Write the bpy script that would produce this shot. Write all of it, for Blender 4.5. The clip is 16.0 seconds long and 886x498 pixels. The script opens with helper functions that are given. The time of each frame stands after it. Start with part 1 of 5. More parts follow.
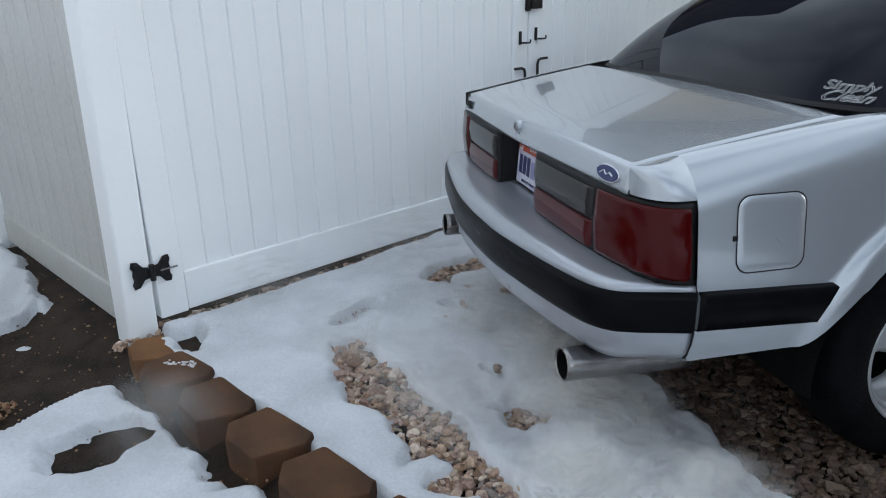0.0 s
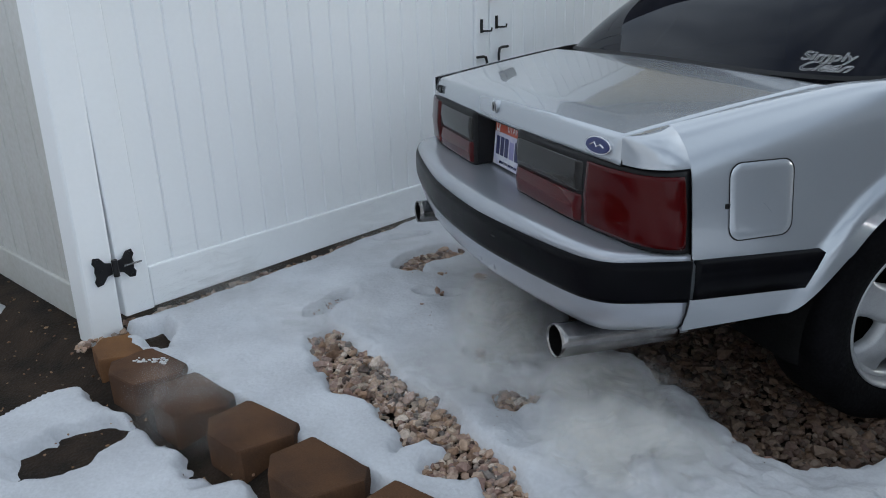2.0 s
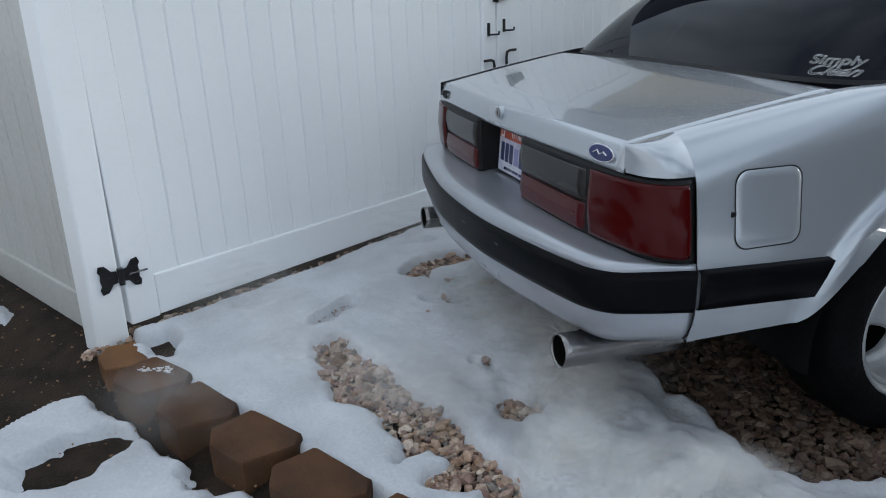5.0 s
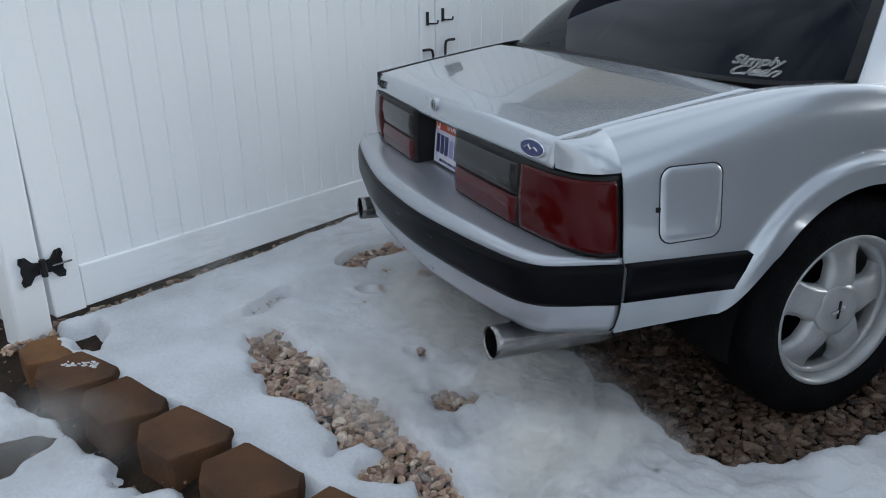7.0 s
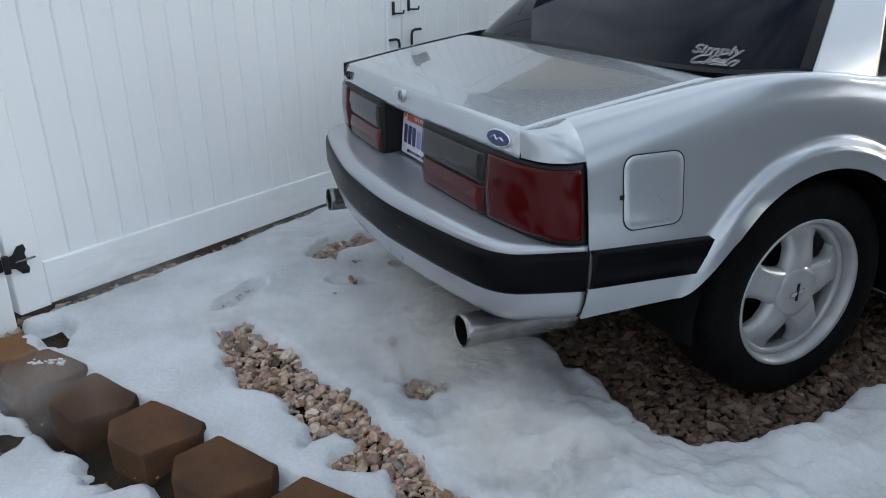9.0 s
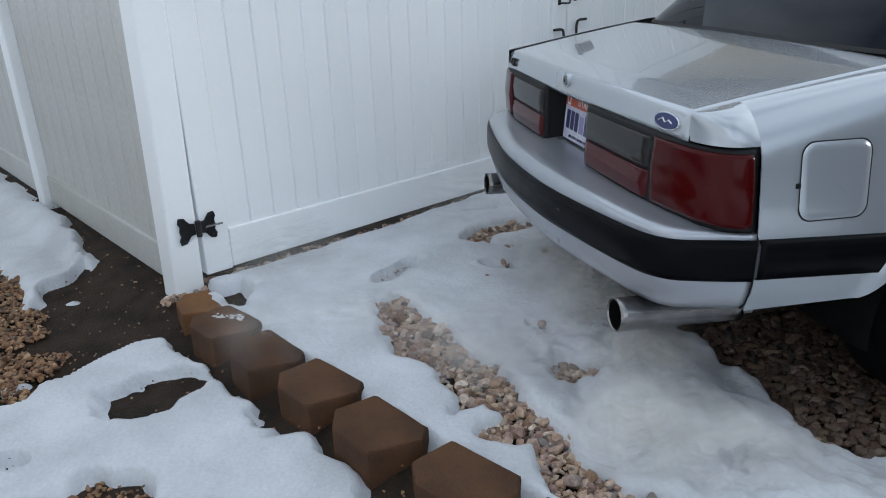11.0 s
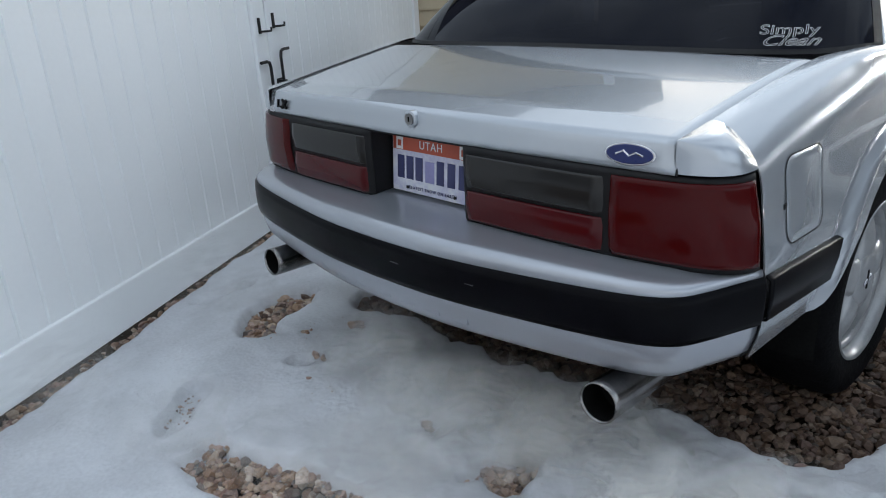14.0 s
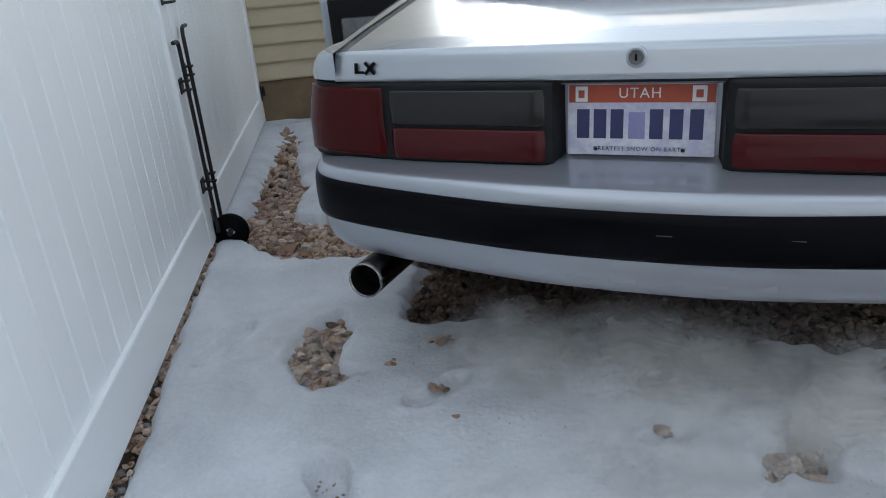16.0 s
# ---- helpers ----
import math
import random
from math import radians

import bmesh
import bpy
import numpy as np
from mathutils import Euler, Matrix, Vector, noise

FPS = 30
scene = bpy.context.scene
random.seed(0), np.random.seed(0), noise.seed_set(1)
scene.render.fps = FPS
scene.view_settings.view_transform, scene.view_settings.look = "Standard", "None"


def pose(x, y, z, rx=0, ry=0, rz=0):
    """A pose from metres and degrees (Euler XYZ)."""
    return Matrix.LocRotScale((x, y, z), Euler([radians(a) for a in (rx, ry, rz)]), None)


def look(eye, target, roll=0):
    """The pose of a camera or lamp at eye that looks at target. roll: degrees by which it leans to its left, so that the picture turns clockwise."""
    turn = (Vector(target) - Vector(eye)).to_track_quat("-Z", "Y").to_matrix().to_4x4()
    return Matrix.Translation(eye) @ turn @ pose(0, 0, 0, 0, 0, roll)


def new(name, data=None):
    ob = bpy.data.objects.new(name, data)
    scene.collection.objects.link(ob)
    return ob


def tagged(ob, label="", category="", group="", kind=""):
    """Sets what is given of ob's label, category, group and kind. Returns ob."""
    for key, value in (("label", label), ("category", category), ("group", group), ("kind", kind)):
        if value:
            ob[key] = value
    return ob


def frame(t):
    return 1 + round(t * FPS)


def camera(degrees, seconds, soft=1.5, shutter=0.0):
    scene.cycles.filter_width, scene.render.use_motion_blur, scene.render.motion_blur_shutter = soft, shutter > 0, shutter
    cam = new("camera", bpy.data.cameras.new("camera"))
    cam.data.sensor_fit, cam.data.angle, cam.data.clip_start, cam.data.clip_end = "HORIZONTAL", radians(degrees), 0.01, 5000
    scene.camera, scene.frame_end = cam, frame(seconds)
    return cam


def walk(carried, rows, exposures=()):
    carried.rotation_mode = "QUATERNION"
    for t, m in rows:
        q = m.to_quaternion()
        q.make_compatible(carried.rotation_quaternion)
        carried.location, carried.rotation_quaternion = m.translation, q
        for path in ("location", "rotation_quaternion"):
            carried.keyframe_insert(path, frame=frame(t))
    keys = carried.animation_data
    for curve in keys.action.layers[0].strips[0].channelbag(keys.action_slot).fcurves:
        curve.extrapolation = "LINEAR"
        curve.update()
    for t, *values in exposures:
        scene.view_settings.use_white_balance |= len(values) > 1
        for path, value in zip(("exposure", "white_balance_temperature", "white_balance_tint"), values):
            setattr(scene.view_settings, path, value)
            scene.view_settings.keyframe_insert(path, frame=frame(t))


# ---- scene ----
cam = camera(63.4, 16.0, 1.0)
PATH = [
    (0, (2.157, -0.635, 1.246), (0.323, -0.204, 0.575), -1.5),
    (0.5, (2.107, -0.717, 1.217), (0.26, -0.221, 0.632), -1.4),
    (1, (2.093, -0.719, 1.185), (0.26, -0.221, 0.56), -1.8),
    (1.5, (2.097, -0.724, 1.187), (0.274, -0.2, 0.551), -0.8),
    (2, (2.113, -0.734, 1.184), (0.318, -0.164, 0.511), -1.7),
    (2.5, (2.111, -0.74, 1.19), (0.303, -0.237, 0.499), -1.8),
    (3, (2.115, -0.75, 1.193), (0.299, -0.238, 0.528), -2.2),
    (3.5, (2.112, -0.744, 1.187), (0.287, -0.256, 0.529), -1.6),
    (5.8, (2.093, -0.685, 1.198), (0.309, -0.101, 0.509), -1.9),
    (6, (2.099, -0.693, 1.197), (0.326, -0.08, 0.504), -1.1),
    (6.5, (2.098, -0.689, 1.205), (0.332, -0.053, 0.516), -1.2),
    (7, (2.103, -0.673, 1.211), (0.36, 0.007, 0.504), -0.6),
    (7.5, (2.113, -0.661, 1.215), (0.411, 0.117, 0.509), -0.4),
    (8, (2.121, -0.655, 1.216), (0.443, 0.17, 0.507), -0.8),
    (8.2, (2.118, -0.652, 1.219), (0.447, 0.182, 0.504), -1.2),
    (10.5, (2.143, -0.734, 1.207), (0.343, -0.29, 0.455), -0.6),
    (11, (2.164, -0.724, 1.189), (0.341, -0.358, 0.454), -1.8),
    (11.5, (2.185, -0.769, 1.201), (0.337, -0.505, 0.482), -0.7),
    (12, (2.16, -0.748, 1.191), (0.32, -0.63, 0.415), -2.1),
    (12.5, (2.014, -0.802, 1.153), (0.256, -0.228, 0.39), -3.7),
    (13, (1.835, -0.913, 1.195), (0.234, -0.036, 0.378), -3.4),
    (13.5, (1.594, -0.984, 1.15), (0.074, 0.018, 0.321), -2.3),
    (14, (1.339, -1.037, 1.162), (-0.032, 0.237, 0.457), -3.4),
    (14.5, (1.082, -1.197, 1.142), (0.083, 0.395, 0.458), -4.3),
    (15, (0.807, -1.338, 1.13), (0.06, 0.389, 0.453), -1.5),
    (15.5, (0.498, -1.339, 1.128), (-0.152, 0.325, 0.23), -2.6),
    (16, (0.208, -1.352, 1.06), (-0.546, 0.338, 0.3), -5.0),
]
walk(cam, [(t, look(eye, target, roll)) for t, eye, target, roll in PATH], [(t, e - 0.05, 6180, 7) for t, e in ((0, 0.86), (0.5, 0.86), (1.5, 0.68), (3.5, 0.68), (6, 0.70), (8, 0.78), (10.5, 0.84), (11.2, 0.84), (12, 0.72), (13, 0.80), (16, 0.84))])


# ---- world and light ----
SUN_AZ, SUN_EL = radians(-18), radians(18)
world = bpy.data.worlds.new("overcast_sky")
scene.world = world
world.use_nodes = True
wn = world.node_tree
sky = wn.nodes.new("ShaderNodeTexSky")
sky.sky_type, sky.sun_disc = "NISHITA", False
sky.sun_elevation, sky.sun_rotation = SUN_EL, SUN_AZ
sky.air_density, sky.dust_density, sky.ozone_density = 1.0, 3.0, 1.0
wn.nodes["Background"].inputs["Strength"].default_value = 0.084
# broken high cloud over the clear sky
wt, wc, wr, wm = wn.nodes.new("ShaderNodeTexCoord"), wn.nodes.new("ShaderNodeTexNoise"), wn.nodes.new("ShaderNodeValToRGB"), wn.nodes.new("ShaderNodeMix")
wc.inputs["Scale"].default_value, wc.inputs["Detail"].default_value = 2.2, 7
wr.color_ramp.elements[0].position, wr.color_ramp.elements[1].position = 0.36, 0.60
wr.color_ramp.elements[0].color = (0.2, 0.2, 0.2, 1)
wm.data_type = "RGBA"
wm.inputs["B"].default_value = (8.6, 9.3, 10.2, 1)
wn.links.new(wt.outputs["Generated"], wc.inputs["Vector"])
wn.links.new(wc.outputs["Fac"], wr.inputs[0])
wn.links.new(wr.outputs[0], wm.inputs["Factor"])
wn.links.new(sky.outputs[0], wm.inputs["A"])
wn.links.new(wm.outputs["Result"], wn.nodes["Background"].inputs["Color"])
sun = new("sun", bpy.data.lights.new("sun", "SUN"))
sun.data.energy, sun.data.angle, sun.data.color = 4.2, radians(13), (1.0, 0.975, 0.94)
sun_dir = Vector((math.sin(SUN_AZ) * math.cos(SUN_EL), math.cos(SUN_AZ) * math.cos(SUN_EL), math.sin(SUN_EL)))
sun.matrix_world = look(sun_dir * 50, (0, 0, 0))


# ---- materials ----
def material(name, color, rough=0.5, metal=0.0, vary=0.12, scale=8.0, fine=120.0, bump=0.0, bump_scale=200.0, coat=0.0, tint=None, per_piece=0.0, spec=0.5, patchy=0.22):
    """A surface with variation at two scales; tint: a second colour that shows in blotches."""
    m = bpy.data.materials.new(name)
    m.use_nodes = True
    n, l = m.node_tree.nodes, m.node_tree.links
    b = n["Principled BSDF"]
    tc = n.new("ShaderNodeTexCoord")
    big, small = n.new("ShaderNodeTexNoise"), n.new("ShaderNodeTexNoise")
    for tex, s in ((big, scale), (small, fine)):
        tex.inputs["Scale"].default_value, tex.inputs["Detail"].default_value = s, 5
        l.new(tc.outputs["Object"], tex.inputs["Vector"])
    mix = n.new("ShaderNodeMix")
    mix.data_type = "RGBA"
    mix.inputs["A"].default_value = (*color, 1)
    other = tint if tint else tuple(c * (1 - 2 * vary) for c in color)
    mix.inputs["B"].default_value = (*other, 1)
    add = n.new("ShaderNodeMath")
    add.operation = "MULTIPLY_ADD"
    add.inputs[1].default_value, add.inputs[2].default_value = 0.35, -0.17
    l.new(small.outputs["Fac"], add.inputs[0])
    add2 = n.new("ShaderNodeMath")
    add2.use_clamp = True
    l.new(big.outputs["Fac"], add2.inputs[0])
    l.new(add.outputs[0], add2.inputs[1])
    ramp = n.new("ShaderNodeValToRGB")
    ramp.color_ramp.elements[0].position, ramp.color_ramp.elements[1].position = 0.35, 0.68
    l.new(add2.outputs[0], ramp.inputs[0])
    l.new(ramp.outputs[0], mix.inputs["Factor"])
    out = mix.outputs["Result"]
    if per_piece:
        info = n.new("ShaderNodeObjectInfo")
        hsv = n.new("ShaderNodeHueSaturation")
        mr = n.new("ShaderNodeMapRange")
        mr.inputs["To Min"].default_value, mr.inputs["To Max"].default_value = 1 - per_piece, 1 + per_piece
        l.new(info.outputs["Random"], mr.inputs["Value"])
        l.new(mr.outputs[0], hsv.inputs["Value"])
        l.new(out, hsv.inputs["Color"])
        out = hsv.outputs[0]
    l.new(out, b.inputs["Base Color"])
    rr = n.new("ShaderNodeMapRange")
    rr.inputs["To Min"].default_value, rr.inputs["To Max"].default_value = max(0.02, rough * (1 - patchy)), min(1, rough * (1 + patchy))
    l.new(small.outputs["Fac"], rr.inputs["Value"])
    l.new(rr.outputs[0], b.inputs["Roughness"])
    b.inputs["Metallic"].default_value, b.inputs["Specular IOR Level"].default_value = metal, spec
    if coat:
        b.inputs["Coat Weight"].default_value, b.inputs["Coat Roughness"].default_value = coat, 0.04
    if bump:
        bp, bt = n.new("ShaderNodeBump"), n.new("ShaderNodeTexNoise")
        bt.inputs["Scale"].default_value, bt.inputs["Detail"].default_value = bump_scale, 6
        l.new(tc.outputs["Object"], bt.inputs["Vector"])
        bp.inputs["Strength"].default_value, bp.inputs["Distance"].default_value = bump, 0.006
        l.new(bt.outputs["Fac"], bp.inputs["Height"])
        l.new(bp.outputs[0], b.inputs["Normal"])
    return m


def glass(name, color, rough=0.03, alpha=0.25):
    m = material(name, color, rough, vary=0.05, spec=0.11)
    n, l = m.node_tree.nodes, m.node_tree.links
    tr, mx = n.new("ShaderNodeBsdfTransparent"), n.new("ShaderNodeMixShader")
    tr.inputs[0].default_value = (*[min(1, c * 6 + 0.1) for c in color], 1)
    mx.inputs[0].default_value = 1 - alpha
    l.new(tr.outputs[0], mx.inputs[1])
    l.new(n["Principled BSDF"].outputs[0], mx.inputs[2])
    l.new(mx.outputs[0], n["Material Output"].inputs[0])
    return m


SILVER = material("silver_paint", (0.43, 0.46, 0.495), 0.27, 0.55, vary=0.012, scale=2, fine=90, coat=1.0, patchy=0.02)
SILVER_BUMPER = material("silver_bumper_paint", (0.38, 0.40, 0.44), 0.29, 0.55, vary=0.015, scale=3, fine=90, coat=0.7, patchy=0.02)
BLACK_TRIM = material("black_rubber_trim", (0.003, 0.003, 0.0045), 0.30, vary=0.2, scale=14, fine=300, spec=0.07)
BLACK_PLASTIC = material("black_plastic", (0.007, 0.007, 0.008), 0.5, vary=0.2, scale=20, spec=0.25)
DARK_UNDER = material("underbody_black", (0.006, 0.006, 0.006), 0.9, vary=0.3, scale=10, spec=0.1)
TYRE = material("tyre_rubber", (0.005, 0.005, 0.006), 0.8, vary=0.3, scale=9, bump=0.3, bump_scale=90, spec=0.08)
ALLOY = material("painted_alloy", (0.40, 0.41, 0.42), 0.38, 0.4, vary=0.12, scale=14, fine=300)
STEEL = material("stainless_steel", (0.30, 0.29, 0.285), 0.22, 1.0, vary=0.18, scale=25, fine=90, patchy=0.06)
SOOT = material("sooty_steel", (0.006, 0.006, 0.006), 0.9, spec=0.1)
CHROME = material("chrome", (0.7, 0.7, 0.72), 0.12, 1.0, vary=0.05)
RED_LENS = material("red_tail_lens", (0.052, 0.0018, 0.0022), 0.10, vary=0.03, scale=3, fine=60, coat=0.05, spec=0.14)
DARK_RED_LENS = material("dull_red_lens", (0.058, 0.002, 0.0036), 0.13, vary=0.03, scale=3, fine=500, coat=0.06, spec=0.25)
GREY_LENS = material("smoked_grey_lens", (0.017, 0.016, 0.015), 0.13, vary=0.03, scale=3, fine=500, coat=0.06, spec=0.3)
TINTED = glass("tinted_car_glass", (0.003, 0.004, 0.009), 0.02, 0.05)
PLATE_WHITE = material("plate_white", (0.62, 0.63, 0.68), 0.4, vary=0.06, scale=30, tint=(0.45, 0.45, 0.6))
PLATE_RED = material("plate_orange_red", (0.42, 0.07, 0.03), 0.4)
PLATE_BLUE = material("plate_dark_blue", (0.03, 0.035, 0.12), 0.4)
PAPER = material("white_print", (0.75, 0.75, 0.75), 0.5, vary=0.03)
OVAL_BLUE = material("badge_blue_enamel", (0.008, 0.018, 0.11), 0.3, coat=0.2)
VINYL = material("white_vinyl", (0.88, 0.90, 0.91), 0.42, vary=0.02, scale=1.5, fine=60, bump=0.05, bump_scale=30, per_piece=0.012)
# Yellowish weathered vinyl, darkened to paint the fence's shaded side into it.
VINYL_SHADED_STAINED = material("shaded_weathered_vinyl", (0.56, 0.565, 0.545), 0.5, vary=0.06, scale=1.2, fine=40, tint=(0.44, 0.43, 0.385), per_piece=0.015)
SCUFF = material("scuffed_rubber", (0.09, 0.09, 0.095), 0.6)
BLACK_METAL = material("black_powder_coat", (0.012, 0.012, 0.014), 0.42, 0.2, vary=0.2, scale=30)
SNOW = material("old_snow", (0.63, 0.645, 0.675), 0.75, vary=0.03, scale=3.5, fine=90, bump=0.55, bump_scale=60, tint=(0.48, 0.49, 0.515), spec=0.3)
PAVER_ORANGE = material("orange_concrete", (0.20, 0.098, 0.04), 0.85, vary=0.14, scale=7, fine=220, bump=0.5, bump_scale=260, tint=(0.12, 0.06, 0.03), spec=0.2)
SNOW.node_tree.nodes["Principled BSDF"].inputs["Subsurface Weight"].default_value = 0.0
DIRT = material("wet_dirt", (0.040, 0.026, 0.017), 0.85, vary=0.3, scale=9, fine=150, bump=1.0, bump_scale=90, tint=(0.014, 0.010, 0.007), spec=0.2)
PAVER = material("brown_concrete", (0.105, 0.052, 0.026), 0.85, vary=0.14, scale=7, fine=220, bump=0.5, bump_scale=260, tint=(0.06, 0.032, 0.019), per_piece=0.15, spec=0.2)
CONCRETE = material("driveway_concrete", (0.36, 0.31, 0.25), 0.85, vary=0.1, scale=1.5, fine=60, bump=0.3, tint=(0.28, 0.24, 0.20))
ASPHALT = material("asphalt", (0.06, 0.06, 0.065), 0.85, vary=0.2, scale=2, fine=90)
SIDING = material("tan_siding", (0.50, 0.42, 0.29), 0.6, vary=0.06, scale=3, fine=70, per_piece=0.04)
GREY_STUCCO = material("grey_stucco", (0.27, 0.28, 0.30), 0.85, vary=0.08, scale=2, fine=80, bump=0.3)
HOUSE_BASE = material("brown_foundation", (0.22, 0.155, 0.09), 0.85, vary=0.15, scale=5)
ROOF = material("grey_shingle", (0.11, 0.10, 0.10), 0.9, vary=0.2, scale=6)
CLOTH = material("grey_door_cloth", (0.2, 0.2, 0.21), 0.9, vary=0.15, scale=20)
TRUCK_GREY = material("dark_grey_paint", (0.06, 0.065, 0.075), 0.25, 0.4, vary=0.08, scale=3, coat=0.8)


def stone_material(name, shift):
    """Stones of mixed colours; shift: factors for red, green and blue."""
    m = bpy.data.materials.new(name)
    m.use_nodes = True
    n, l = m.node_tree.nodes, m.node_tree.links
    b = n["Principled BSDF"]
    geo, ramp = n.new("ShaderNodeNewGeometry"), n.new("ShaderNodeValToRGB")
    e = ramp.color_ramp.elements
    e[0].position, e[0].color = 0.0, (0.09, 0.06, 0.05, 1)
    e[1].position, e[1].color = 1.0, (0.62, 0.55, 0.48, 1)
    for p, c in ((0.16, (0.26, 0.16, 0.10)), (0.34, (0.44, 0.33, 0.25)), (0.5, (0.24, 0.15, 0.13)), (0.66, (0.47, 0.38, 0.30)), (0.8, (0.15, 0.14, 0.14)), (0.9, (0.40, 0.29, 0.25))):
        k = e.new(p)
        k.color = (*c, 1)
    for k in e:
        k.color = (*[k.color[i] * shift[i] for i in range(3)], 1)
    l.new(geo.outputs["Random Per Island"], ramp.inputs[0])
    tc, tex = n.new("ShaderNodeTexCoord"), n.new("ShaderNodeTexNoise")
    tex.inputs["Scale"].default_value, tex.inputs["Detail"].default_value = 90, 6
    l.new(tc.outputs["Object"], tex.inputs["Vector"])
    mix = n.new("ShaderNodeMix")
    mix.data_type, mix.blend_type = "RGBA", "MULTIPLY"
    mix.inputs["Factor"].default_value = 0.75
    r2 = n.new("ShaderNodeValToRGB")
    r2.color_ramp.elements[0].position, r2.color_ramp.elements[0].color = 0.3, (0.45, 0.42, 0.4, 1)
    r2.color_ramp.elements[1].position = 0.65
    l.new(tex.outputs["Fac"], r2.inputs[0])
    l.new(ramp.outputs[0], mix.inputs["A"])
    l.new(r2.outputs[0], mix.inputs["B"])
    l.new(mix.outputs["Result"], b.inputs["Base Color"])
    b.inputs["Roughness"].default_value = 0.7
    bp = n.new("ShaderNodeBump")
    bp.inputs["Strength"].default_value, bp.inputs["Distance"].default_value = 0.6, 0.003
    l.new(tex.outputs["Fac"], bp.inputs["Height"])
    l.new(bp.outputs[0], b.inputs["Normal"])
    return m


ROCK = stone_material("crushed_rock", (1.25, 1.2, 1.14))
PEA_ROCK = stone_material("brown_pea_gravel", (0.80, 0.61, 0.40))
# Darker copy of the crushed rock, with the car's shade in its colour.
SHADED_ROCK = stone_material("shaded_crushed_rock", (0.36, 0.31, 0.27))
BACKDROP = material("horizon_blocker", (0.16, 0.15, 0.15), 0.9, vary=0.25, scale=0.15, fine=2, spec=0.1)


# ---- mesh helpers ----
def part(name, bm, mat, parent=None, label="", smooth=False, at=None):
    """Links a bmesh as one mesh object, under a thing or a part."""
    me = bpy.data.meshes.new(name)
    bmesh.ops.recalc_face_normals(bm, faces=bm.faces)
    bm.to_mesh(me)
    bm.free()
    me.materials.append(mat)
    if smooth:
        me.polygons.foreach_set("use_smooth", [True] * len(me.polygons))
    ob = new(name, me)
    if parent:
        ob.parent = parent
    if at:
        ob.matrix_basis = at
    if label:
        ob["label"] = label
    return ob


def box(bm, lo, hi, bevel=0.0, m=None):
    """A box from corner to corner, edges bevelled, moved by m."""
    made = bmesh.ops.create_cube(bm, size=1)["verts"]
    for v in made:
        v.co = Vector([lo[i] + (v.co[i] + 0.5) * (hi[i] - lo[i]) for i in range(3)])
    if bevel:
        edges = list({e for v in made for e in v.link_edges})
        made = list({v for f in bmesh.ops.bevel(bm, geom=edges, offset=bevel, segments=2, affect="EDGES", profile=0.5)["faces"] for v in f.verts} | {v for v in made if v.is_valid})
    if m:
        for v in made:
            v.co = m @ v.co
    return bm


def boxed(lo, hi, bevel=0.0, m=None):
    return box(bmesh.new(), lo, hi, bevel, m)


def tube(points, radius, sides=12, bm=None, caps=True):
    """A round bar along points; radius: one for all, or one for each."""
    bm = bm or bmesh.new()
    pts = [Vector(p) for p in points]
    rad = radius if isinstance(radius, (list, tuple)) else [radius] * len(pts)
    rings, side = [], None
    for i, p in enumerate(pts):
        d = (pts[min(i + 1, len(pts) - 1)] - pts[max(i - 1, 0)]).normalized()
        side = (side - d * side.dot(d)).normalized() if side else d.orthogonal().normalized()
        up = d.cross(side)
        rings.append([bm.verts.new(p + rad[i] * (math.cos(a) * side + math.sin(a) * up)) for a in [2 * math.pi * k / sides for k in range(sides)]])
    for a, b in zip(rings, rings[1:]):
        for k in range(sides):
            bm.faces.new((a[k], a[(k + 1) % sides], b[(k + 1) % sides], b[k]))
    if caps:
        bm.faces.new(rings[0])
        bm.faces.new(rings[-1])
    return bm


def sheet(rows, bm=None, closed=False):
    """A surface through rows of points, all of one length."""
    bm = bm or bmesh.new()
    vs = [[bm.verts.new(p) for p in r] for r in rows]
    for a, b in zip(vs, vs[1:]):
        for k in range(len(a) - (0 if closed else 1)):
            bm.faces.new((a[k], a[(k + 1) % len(a)], b[(k + 1) % len(a)], b[k]))
    return bm


def thicken(ob, depth, offset=-1.0, rim=True):
    mod = ob.modifiers.new("thickness", "SOLIDIFY")
    mod.thickness, mod.offset, mod.use_rim = depth, offset, rim
    return ob


def prism(outline, depth, m=None, bevel=0.0):
    """An outline in the x-z plane drawn out along y by depth."""
    bm = bmesh.new()
    f = bm.faces.new([bm.verts.new((x, 0, z)) for x, z in outline])
    ext = bmesh.ops.extrude_face_region(bm, geom=[f])
    for v in ext["geom"]:
        if isinstance(v, bmesh.types.BMVert):
            v.co.y += depth
    if bevel:
        bmesh.ops.bevel(bm, geom=[e for e in bm.edges], offset=bevel, segments=2, affect="EDGES", profile=0.5)
    if m:
        bmesh.ops.transform(bm, matrix=m, verts=bm.verts)
    return bm


def lathe(profile, sides=48, bm=None):
    """A profile of (radius, x) turned about the x axis."""
    rows = []
    for r, x in profile:
        rows.append([(x, r * math.cos(2 * math.pi * k / sides), r * math.sin(2 * math.pi * k / sides)) for k in range(sides)])
    return sheet(rows, bm, closed=True)


def empty(name, m=None):
    ob = new(name)
    ob.empty_display_size = 0.1
    if m:
        ob.matrix_basis = m
    return ob


